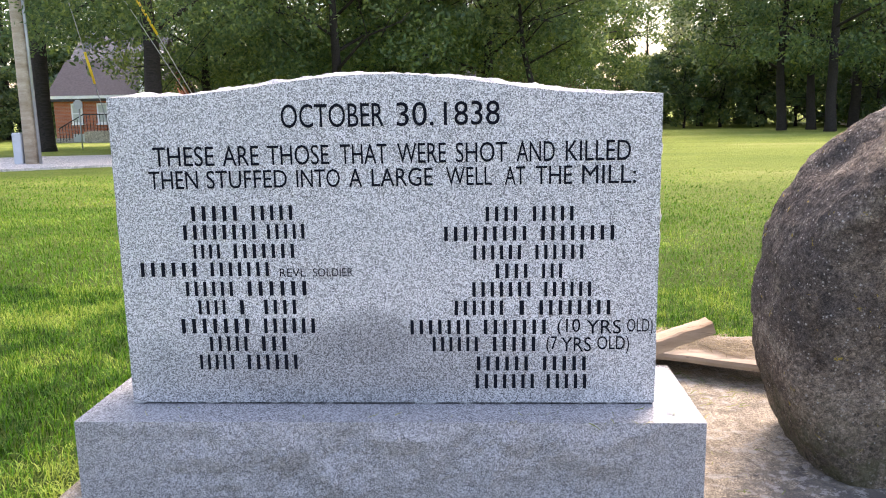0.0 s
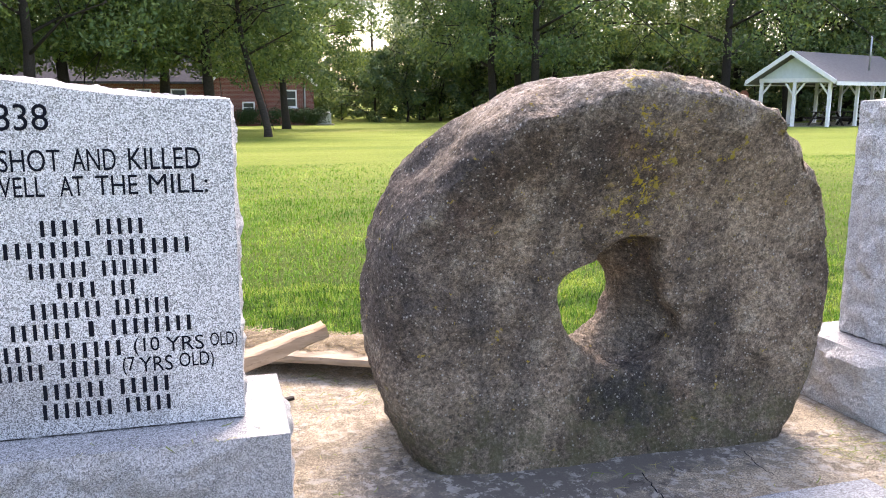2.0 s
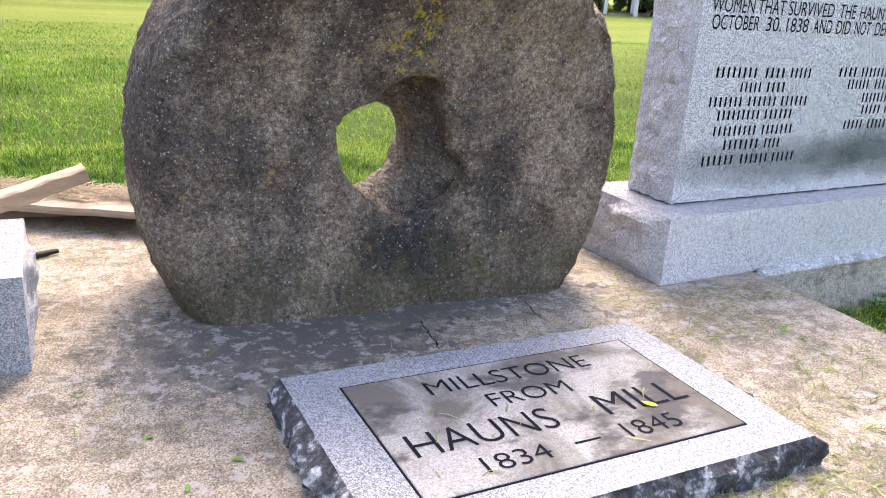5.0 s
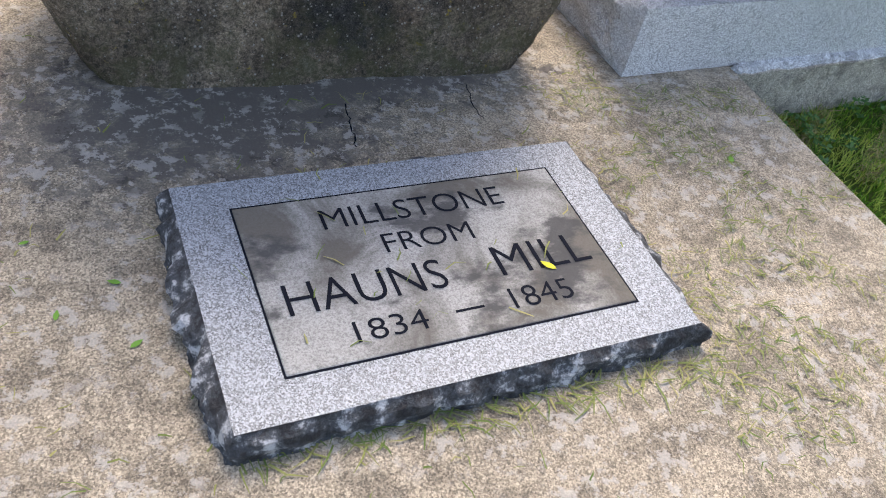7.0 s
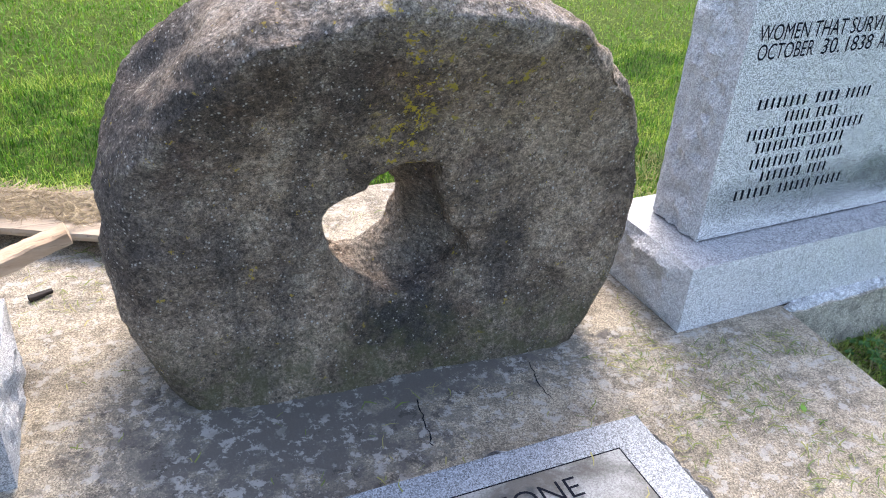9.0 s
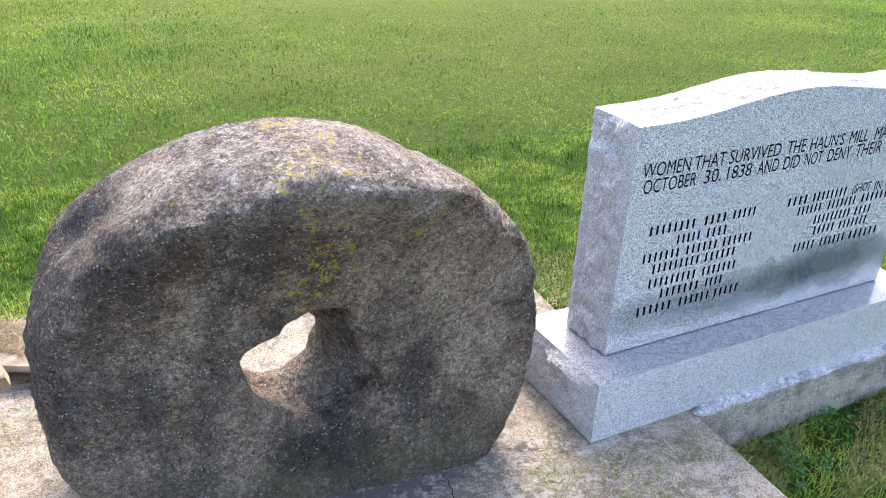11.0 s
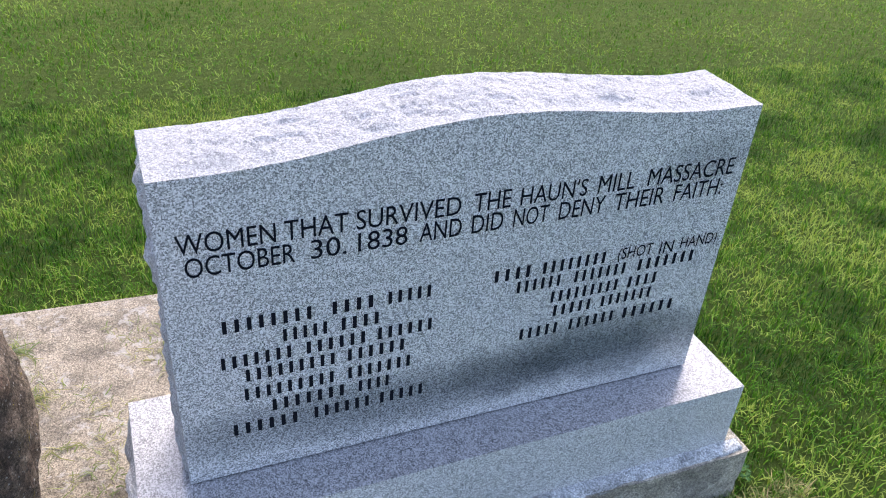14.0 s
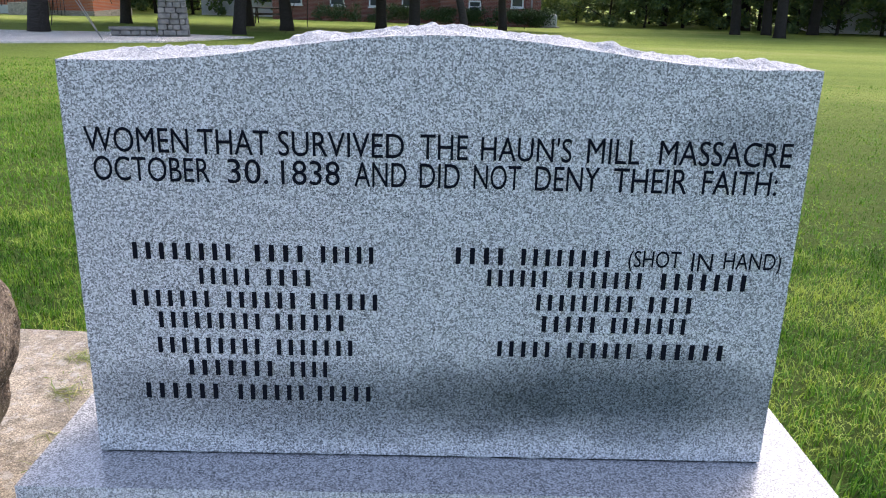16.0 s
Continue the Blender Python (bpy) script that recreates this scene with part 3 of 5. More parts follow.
def monument(at, yaw, label, seed, ends, wide, face, heading, names):
    mon = thing("granite_monument", at, label, "monument", yaw, "granite monuments")
    part("base", base_mesh(seed, 0.017 if seed == 1 else 0.0022), mon, "grey granite base with polished top and rough ends")
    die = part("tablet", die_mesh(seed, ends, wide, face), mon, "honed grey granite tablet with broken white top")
    die.location = (0, FRONT, BASE_H)
    for z0, z1, words in heading:
        for text, x0, x1 in words:
            over = 0.16 * (z1 - z0) if "(" in text or ")" in text else 0.0
            for me in pieces_of(letters(text, x0, x1, z0 - over - BASE_H, z1 + over * 0.5 - BASE_H)):
                part("letter", me, die)
    for z0, z1, words in names:
        for count, x0, x1 in words:
            name_bars(die, count, x0, x1, z0 - BASE_H, z1 - BASE_H)
    joint = box("joint", (-wide / 2 + 0.003, FRONT + 0.003, BASE_H - 0.001), (wide / 2 - 0.003, FRONT + DIE_T - 0.004, BASE_H + 0.005), DARK_EDGE)
    part("setting_joint", joint, mon, "dark setting joint under the tablet")
    return mon


# lines of the inscriptions: foot and head height, then the words (or the letter counts of names) with their ends
HEAD_1 = [
    (0.748, 0.794, [("OCTOBER", -0.196, 0.007), ("30.", 0.032, 0.104), ("1838", 0.124, 0.232)]),
    (0.676, 0.715, [("THESE", -0.458, -0.334), ("ARE", -0.317, -0.244), ("THOSE", -0.227, -0.104), ("THAT", -0.082, 0.011), ("WERE", 0.031, 0.127), ("SHOT", 0.146, 0.246), ("AND", 0.264, 0.338), ("KILLED", 0.359, 0.484)]),
    (0.631, 0.667, [("THEN", -0.470, -0.370), ("STUFFED", -0.352, -0.190), ("INTO", -0.171, -0.084), ("A", -0.066, -0.040), ("LARGE", -0.021, 0.100), ("WELL", 0.126, 0.216), ("AT", 0.241, 0.281), ("THE", 0.301, 0.372), ("MILL:", 0.391, 0.495)]),
    (0.450, 0.467, [("REVL", -0.215, -0.162), ("SOLDIER", -0.147, -0.065)]),
    (0.328, 0.357, [("(10", 0.345, 0.391), ("YRS", 0.403, 0.472), ("OLD)", 0.484, 0.535)]),
    (0.291, 0.321, [("(7", 0.323, 0.345), ("YRS", 0.353, 0.413), ("OLD)", 0.425, 0.489)]),
]
LEFT_1 = [
    (0.566, 0.596, [(5, -0.395, -0.289), (5, -0.272, -0.177)]),
    (0.528, 0.558, [(8, -0.414, -0.253), (5, -0.242, -0.155)]),
    (0.489, 0.518, [(4, -0.395, -0.330), (7, -0.313, -0.177)]),
    (0.452, 0.481, [(6, -0.509, -0.380), (7, -0.363, -0.231)]),
    (0.411, 0.441, [(6, -0.417, -0.308), (6, -0.290, -0.155)]),
    (0.372, 0.402, [(4, -0.393, -0.326), (1, -0.308, -0.286), (4, -0.257, -0.179)]),
    (0.332, 0.363, [(7, -0.433, -0.278), (6, -0.260, -0.142)]),
    (0.294, 0.325, [(5, -0.375, -0.285), (3, -0.267, -0.203)]),
    (0.254, 0.286, [(5, -0.398, -0.316), (6, -0.299, -0.182)]),
]
RIGHT_1 = [
    (0.559, 0.588, [(4, 0.197, 0.271), (5, 0.290, 0.381)]),
    (0.520, 0.549, [(9, 0.114, 0.289), (8, 0.306, 0.461)]),
    (0.482, 0.511, [(6, 0.172, 0.278), (6, 0.295, 0.401)]),
    (0.444, 0.473, [(4, 0.216, 0.291), (3, 0.309, 0.359)]),
    (0.406, 0.436, [(7, 0.169, 0.297), (6, 0.313, 0.417)]),
    (0.368, 0.398, [(6, 0.133, 0.242), (1, 0.261, 0.286), (8, 0.303, 0.456)]),
    (0.328, 0.358, [(7, 0.042, 0.174), (7, 0.191, 0.328)]),
    (0.292, 0.322, [(6, 0.087, 0.190), (5, 0.209, 0.307)]),
    (0.251, 0.281, [(6, 0.176, 0.292), (5, 0.310, 0.409)]),
    (0.213, 0.243, [(7, 0.173, 0.304), (5, 0.318, 0.410)]),
]
HEAD_2 = [
    (0.668, 0.704, [("WOMEN", -0.504, -0.357), ("THAT", -0.344, -0.243), ("SURVIVED", -0.230, -0.051), ("THE", -0.028, 0.040), ("HAUN'S", 0.059, 0.189), ("MILL", 0.211, 0.287), ("MASSACRE", 0.315, 0.506)]),
    (0.626, 0.662, [("OCTOBER", -0.495, -0.329), ("30.", -0.304, -0.246), ("1838", -0.227, -0.143), ("AND", -0.122, -0.047), ("DID", -0.028, 0.030), ("NOT", 0.050, 0.118), ("DENY", 0.139, 0.232), ("THEIR", 0.252, 0.360), ("FAITH:", 0.382, 0.491)]),
    (0.508, 0.536, [("(SHOT", 0.286, 0.364), ("IN", 0.381, 0.412), ("HAND)", 0.429, 0.515)]),
]
LEFT_2 = [
    (0.508, 0.534, [(8, -0.457, -0.300), (4, -0.277, -0.193), (5, -0.178, -0.089)]),
    (0.470, 0.496, [(5, -0.360, -0.275), (4, -0.261, -0.183)]),
    (0.433, 0.459, [(7, -0.464, -0.337), (6, -0.322, -0.207), (6, -0.195, -0.083)]),
    (0.398, 0.424, [(9, -0.426, -0.262), (6, -0.250, -0.134)]),
    (0.356, 0.382, [(9, -0.431, -0.264), (7, -0.249, -0.121)]),
    (0.319, 0.345, [(7, -0.386, -0.245), (4, -0.229, -0.161)]),
    (0.278, 0.304, [(6, -0.456, -0.331), (6, -0.312, -0.198), (5, -0.188, -0.093)]),
]
RIGHT_2 = [
    (0.511, 0.537, [(4, 0.021, 0.105), (8, 0.120, 0.263)]),
    (0.477, 0.503, [(6, 0.071, 0.171), (7, 0.192, 0.314), (7, 0.332, 0.473)]),
    (0.439, 0.465, [(9, 0.147, 0.304), (4, 0.318, 0.394)]),
    (0.404, 0.430, [(5, 0.157, 0.250), (7, 0.264, 0.389)]),
    (0.361, 0.387, [(5, 0.091, 0.183), (6, 0.199, 0.310), (6, 0.322, 0.453)]),
]

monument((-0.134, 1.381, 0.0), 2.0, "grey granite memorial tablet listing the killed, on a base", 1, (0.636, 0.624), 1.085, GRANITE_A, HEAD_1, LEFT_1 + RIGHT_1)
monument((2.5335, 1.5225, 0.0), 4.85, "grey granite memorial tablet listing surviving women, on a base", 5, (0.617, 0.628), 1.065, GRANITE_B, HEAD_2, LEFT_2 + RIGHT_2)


# ---- the footing beside the slab, under the second base ----
def build_footing():
    f = thing("footing", (2.5335, 1.5225, 0.0), "rough grey concrete footing with smeared pale mortar", "concrete footing", 4.85, kind="structure")
    bm = bmesh.new()
    bmesh.ops.create_cube(bm, size=1)
    lo, hi = Vector((-0.295, -0.034, -0.25)), Vector((0.672, BASE_D + 0.03, -0.006))
    bmesh.ops.transform(bm, matrix=Matrix.Translation((lo + hi) / 2) @ Matrix.Diagonal((*(hi - lo), 1)), verts=bm.verts)
    bmesh.ops.subdivide_edges(bm, edges=bm.edges[:], cuts=28, use_grid_fill=True)
    for v in bm.verts:
        v.co += Vector((0, 1, 0.4)) * noise.fractal(v.co * 12, 0.9, 2.1, 4) * 0.006
    me = bpy.data.meshes.new("footing_block")
    bm.to_mesh(me)
    bm.free()
    me.materials.append(FOOTING)
    part("footing_block", me, f)
    verts, faces = [], []
    for i in range(160):
        x = -0.262 + 0.918 * i / 159
        w = 0.027 + 0.006 * noise.fractal(Vector((x * 16, 3, 0)), 0.9, 2.1, 4)
        verts += [(x, -0.0005, 0.007 + 0.003 * noise.noise(Vector((x * 20, 0, 1)))), (x, -0.008, 0.003), (x, -w, 0.001 + 0.002 * noise.noise(Vector((x * 30, 5, 1)))), (x, -w - 0.002, -0.012)]
    for i in range(159):
        for j in range(3):
            faces.append((i * 4 + j, i * 4 + j + 1, i * 4 + j + 5, i * 4 + j + 4))
    part("mortar_fillet", mesh_of("mortar", verts, faces, MORTAR, True), f, "smeared pale mortar fillet")
    bm = bmesh.new()
    bmesh.ops.create_icosphere(bm, subdivisions=4, radius=1)
    for v in bm.verts:
        q = v.co * (1 + 0.35 * noise.fractal(v.co * 2.3, 0.9, 2.1, 4))
        v.co = Vector((-0.270 + q.x * 0.020, -0.020 + q.y * 0.013, 0.002 + q.z * 0.010))
    me = bpy.data.meshes.new("mortar_lump")
    bm.to_mesh(me)
    bm.free()
    me.materials.append(MORTAR)
    part("mortar_lump", me, f, "hardened lump of grey mortar")


build_footing()


# ---- the millstone ----
def build_millstone():
    ms = thing("millstone", (1.195, 1.0, 0.0), "old weathered millstone with lichen, standing on edge", "millstone")
    ang = np.array([0, 20, 45, 68, 90, 118, 146, 180, 200, 226, 270, 300, 318, 335, 360.0])
    rad = np.array([0.560, 0.535, 0.500, 0.477, 0.468, 0.475, 0.495, 0.508, 0.522, 0.582, 0.63, 0.610, 0.605, 0.585, 0.560])
    hang = np.array([-180, -151, -124, -94, -67, -40, -24, -12, 4, 40, 57, 64, 78, 96, 113, 123, 146, 157, 170, 180.0])
    hrad = np.array([0.142, 0.132, 0.128, 0.142, 0.145, 0.156, 0.163, 0.145, 0.104, 0.106, 0.126, 0.168, 0.172, 0.165, 0.147, 0.135, 0.160, 0.166, 0.152, 0.142])
    fine = np.arange(0, 360, 1.0)
    kernel = np.exp(-0.5 * (np.arange(-30, 31) / 9.0) ** 2)
    kernel /= kernel.sum()
    soft_hole = kernel[::4] / kernel[::4].sum()
    hole = np.convolve(np.tile(np.interp(np.arange(-180, 180, 1.0), hang, hrad), 3), soft_hole, "same")[360:721]
    rad = np.convolve(np.tile(np.interp(fine, ang, rad), 3), kernel, "same")[360:721]
    ang = np.arange(0, 361, 1.0)
    cz, hx, hz, thick, n = 0.38, 0.025, 0.345, 0.36, 360
    # rings: (blend from eye edge 0 to rim 1, depth behind the face)
    rings = [(0.004, 0.004), (0.025, -0.002), (0.10, -0.002), (0.20, 0.0), (0.30, 0.0), (0.40, 0.0), (0.50, 0.0), (0.60, 0.0), (0.70, 0.0), (0.78, 0.002), (0.85, 0.006), (0.905, 0.016), (0.945, 0.036),
             (0.972, 0.066), (0.990, 0.105), (1.0, 0.155), (1.004, 0.205), (1.004, 0.25), (1.0, 0.305), (0.98, 0.345), (0.92, 0.37), (0.75, 0.365), (0.5, 0.31), (0.25, 0.26), (0.06, 0.218),
             (0.0, 0.200), (-0.01, 0.180), (-0.01, 0.16), (-0.01, 0.14), (-0.01, 0.12), (-0.01, 0.095), (0.0, 0.065), (-0.006, 0.030)]
    rings = [(a[0] + (b[0] - a[0]) * t / 3, a[1] + (b[1] - a[1]) * t / 3) for a, b in zip(rings, rings[1:] + rings[:1]) for t in range(3)]
    verts, faces = [], []
    for s, d in rings:
        for i in range(n):
            a = 2 * math.pi * i / n
            deg = math.degrees(a)
            ro = 1.012 * float(np.interp(deg, ang, rad))
            ro += (0.03 - 0.25 * d) * max(0.0, math.cos(a))
            rh = float(np.interp((deg + 180) % 360 - 180, np.arange(-180, 181, 1.0), hole))
            # the eye narrows and drifts sideways towards its back
            t = min(1.0, max(0.0, (d - 0.045) / 0.11))
            t = t * t * (3 - 2 * t)
            rh += (0.105 + 0.004 * math.sin(3 * a) - rh) * t
            ex = hx - 0.064 * t
            outer = Vector((ro * math.cos(a), 0, cz + ro * math.sin(a)))
            inner = Vector((ex + rh * math.cos(a), 0, hz + rh * math.sin(a)))
            p = inner.lerp(outer, s)
            p.y = d
            q = p * 5
            bump = noise.fractal(q, 0.9, 2.0, 5) * 0.012 + noise.fractal(p * 26, 0.8, 2.2, 4) * 0.0058 - 0.006 * max(0.0, noise.noise(p * 31 + Vector((9, 2, 5))) - 0.35)
            chip = max(0.0, noise.noise(p * 7 + Vector((4, 1, 2))) - 0.25) * 0.035 if 0.85 < s else 0.0
            if -0.5 < math.sin(a) < 0.75 and math.cos(a) > 0.6 and s > 0.8:
                chip += 0.022 * abs(noise.noise(p * 13))
            out = (outer - inner).normalized()
            if s > 0.9:
                p = p + out * (bump - chip)
            elif s > -0.005 and d < 0.05:
                p.y += bump * 0.9 + 0.012 * noise.noise(p * 2.2)
            elif d >= 0.21:
                p.y += bump
            else:
                p = p - out * bump * 1.2
            wy = 0.50 + p.y + 0.17 * p.z - 0.41 * p.z * p.z - 0.5 * max(0.0, p.z - 0.56) ** 2 * max(0.0, 1 - d / 0.24)
            verts.append(Vector((p.x, wy, max(p.z, -0.02))))
    m = len(rings)
    for j in range(m):
        for i in range(n):
            k, u = (j + 1) % m, (i + 1) % n
            faces.append((j * n + i, j * n + u, k * n + u, k * n + i))
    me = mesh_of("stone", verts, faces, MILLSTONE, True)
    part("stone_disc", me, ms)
    return ms


build_millstone()


# ---- the low plaque ----
def build_plaque():
    pq = thing("stone_plaque", (1.259, 0.949, 0.0), "low granite marker with weathered inscribed panel", "plaque", 3.2)
    w, d, h = 0.745, 0.464, 0.052
    verts, faces, slots = [], [], []
    prof = [(0.0, h), (0.002, h - 0.004), (0.010, h * 0.72), (0.014, h * 0.42), (0.012, h * 0.15), (0.016, -0.01)]
    loop = []
    for a, b, k in (((-w / 2, -d / 2), (w / 2, -d / 2), 64), ((w / 2, -d / 2), (w / 2, d / 2), 40), ((w / 2, d / 2), (-w / 2, d / 2), 64), ((-w / 2, d / 2), (-w / 2, -d / 2), 40)):
        loop += [(a[0] + (b[0] - a[0]) * i / k, a[1] + (b[1] - a[1]) * i / k) for i in range(k)]
    n = len(loop)
    for j, (o, z) in enumerate(prof):
        for x, y in loop:
            r = math.hypot(x / w, y / d)
            q = Vector((x, y, z)) * 24
            amp = 0.0 if j == 0 else (0.002 if j == 1 else 0.009)
            f = 1 + (o + amp * noise.fractal(q, 0.9, 2.1, 4)) / (0.5 * min(w, d) * max(r, 0.5) * 1.6)
            verts.append((x * f, y * f, z + (0.0 if j < 2 else 0.004 * noise.noise(q))))
    for j in range(len(prof) - 1):
        for i in range(n):
            u = (i + 1) % n
            faces.append((j * n + u, j * n + i, (j + 1) * n + i, (j + 1) * n + u))
            slots.append(1)
    faces.append(tuple(range(n)))
    slots.append(0)
    faces = [f[::-1] if len(f) == 4 else f for f in faces]
    part("slab_block", mesh_of("plaque_block", verts, faces, [GRANITE_FLAT, DARK_EDGE], False, slots), pq, "grey granite block with dark broken edges")
    pw, pd = 0.288, 0.164
    part("groove", box("groove", (-pw - 0.003, -pd - 0.003, h - 0.004), (pw + 0.003, pd + 0.003, h + 0.0012), INK), pq, "dark groove round the panel")
    part("panel", box("panel", (-pw, -pd, h - 0.004), (pw, pd, h + 0.0026), PLAQUE, 0.0015), pq, "weathered stone panel with dark stains")
    for text, x0, x1, y0, y1 in (("MILLSTONE", -0.158, 0.168, 0.089, 0.134), ("FROM", -0.076, 0.080, 0.021, 0.062), ("HAUNS", -0.256, -0.003, -0.068, -0.008),
                                 ("MILL", 0.090, 0.260, -0.066, -0.004), ("1834", -0.176, -0.063, -0.136, -0.098), ("1845", 0.081, 0.189, -0.134, -0.093)):
        me = letters(text, x0, x1, y0, y1, 0.0, -0.006)
        me.transform(Matrix.Rotation(radians(-90), 4, "X"))
        me.transform(Matrix.Translation((0, 0, h + 0.0036)))
        for glyph in pieces_of(me):
            part("letter", glyph, pq)
    part("dash", box("dash", (-0.016, -0.118, h + 0.002), (0.032, -0.114, h + 0.0036), INK), pq, "dark engraved dash")


build_plaque()


# ---- boards and the split log behind the first monument ----
def rough_bar(name, a, b, w, h, mat, wob=0.004, taper=1.0, segs=40):
    """A sawn or split bar from a to b with uneven faces."""
    a, b = Vector(a), Vector(b)
    d = (b - a).normalized()
    s = d.cross(Vector((0, 0, 1))).normalized()
    u = s.cross(d)
    ring = [(-1, -0.8), (-0.8, -1), (0, -1.02), (0.8, -1), (1, -0.8), (1.02, 0), (1, 0.8), (0.8, 1), (0, 1.02), (-0.8, 1), (-1, 0.8), (-1.02, 0)]
    verts, faces = [], []
    for i in range(segs + 1):
        t = i / segs
        k = 1 + (taper - 1) * t
        for x, y in ring:
            p = a.lerp(b, t) + s * x * w / 2 * k + u * y * h / 2 * k
            verts.append(p + (s + u) * noise.noise(p * 14) * wob + u * noise.noise(p * 40) * wob * 0.5)
    n = len(ring)
    for i in range(segs):
        for j in range(n):
            q = (j + 1) % n
            faces.append((i * n + j, i * n + q, (i + 1) * n + q, (i + 1) * n + j))
    faces += [tuple(range(n))[::-1], tuple(segs * n + j for j in range(n))]
    return mesh_of(name, verts, faces, mat, False)


tagged(new("board", rough_bar("board", (-0.01, 2.555, 0.058), (1.05, 2.092, 0.056), 0.21, 0.024, BOARD_WOOD, 0.002)), "pale sawn board lying across the back of the slab", "board")
tagged(new("board", rough_bar("board", (-0.6, 2.44, 0.020), (0.98, 2.395, 0.018), 0.14, 0.045, GREY_WOOD, 0.006)), "weathered grey board edging the back of the slab", "board")
tagged(new("log", rough_bar("log", (-0.02, 1.76, 0.055), (0.60, 1.872, 0.240), 0.060, 0.041, LOG_WOOD, 0.007, 0.85)), "split pale log leaning behind the tablet", "log")
tagged(new("stick", rough_bar("stick", (0.475, 2.0, 0.008), (0.525, 2.02, 0.010), 0.018, 0.014, BARK, 0.003, 0.6, 8)), "short brown bark chip on the slab", "bark chip")


# ---- cracks in the slab ----
def crack(points, w):
    verts, faces = [], []
    for i, (x, y) in enumerate(points):
        k = w * (0.5 + abs(noise.noise(Vector((x * 60, y * 60, 0)))) * 1.5)
        verts += [(x - k, y, 0.0022), (x + k, y, 0.0022)]
    for i in range(len(points) - 1):
        faces.append((2 * i, 2 * i + 1, 2 * i + 3, 2 * i + 2))
    return verts, faces


def wander(a, b, n, amp):
    return [(a[0] + (b[0] - a[0]) * i / n + amp * noise.noise(Vector((i * 0.7, a[0] * 9, 1))), a[1] + (b[1] - a[1]) * i / n) for i in range(n + 1)]


for ends in (((1.225, 1.285), (1.236, 1.42)), ((1.508, 1.345), (1.512, 1.465))):
    v, f = crack(wander(*ends, 14, 0.010), 0.0015)
    tagged(new("slab_crack", mesh_of("slab_crack", v, f, INK)), "dark narrow crack in the concrete", "crack", kind="structure")


# ---- trees ----
def leaf_cloud(centres, sizes, per, leaf, seed, flat=0.75):
    """Small leaf quads scattered in clumps round the centres."""
    r = np.random.default_rng(seed)
    c = np.repeat(np.asarray(centres, float), per, 0)
    s = np.repeat(np.asarray(sizes, float), per)[:, None]
    d = r.normal(size=c.shape)
    d /= np.linalg.norm(d, axis=1)[:, None]
    p = c + d * s * (r.random((len(c), 1)) ** 0.45) * np.array([1, 1, flat])
    a = r.normal(size=p.shape)
    a /= np.linalg.norm(a, axis=1)[:, None]
    b = np.cross(a, r.normal(size=p.shape))
    b /= np.linalg.norm(b, axis=1)[:, None]
    k = leaf * r.uniform(0.6, 1.4, (len(p), 1))
    v = np.stack([p - a * k, p - b * k * 0.45, p + a * k, p + b * k * 0.45], 1).reshape(-1, 3)
    q = np.arange(len(v)).reshape(-1, 4)
    return v, q


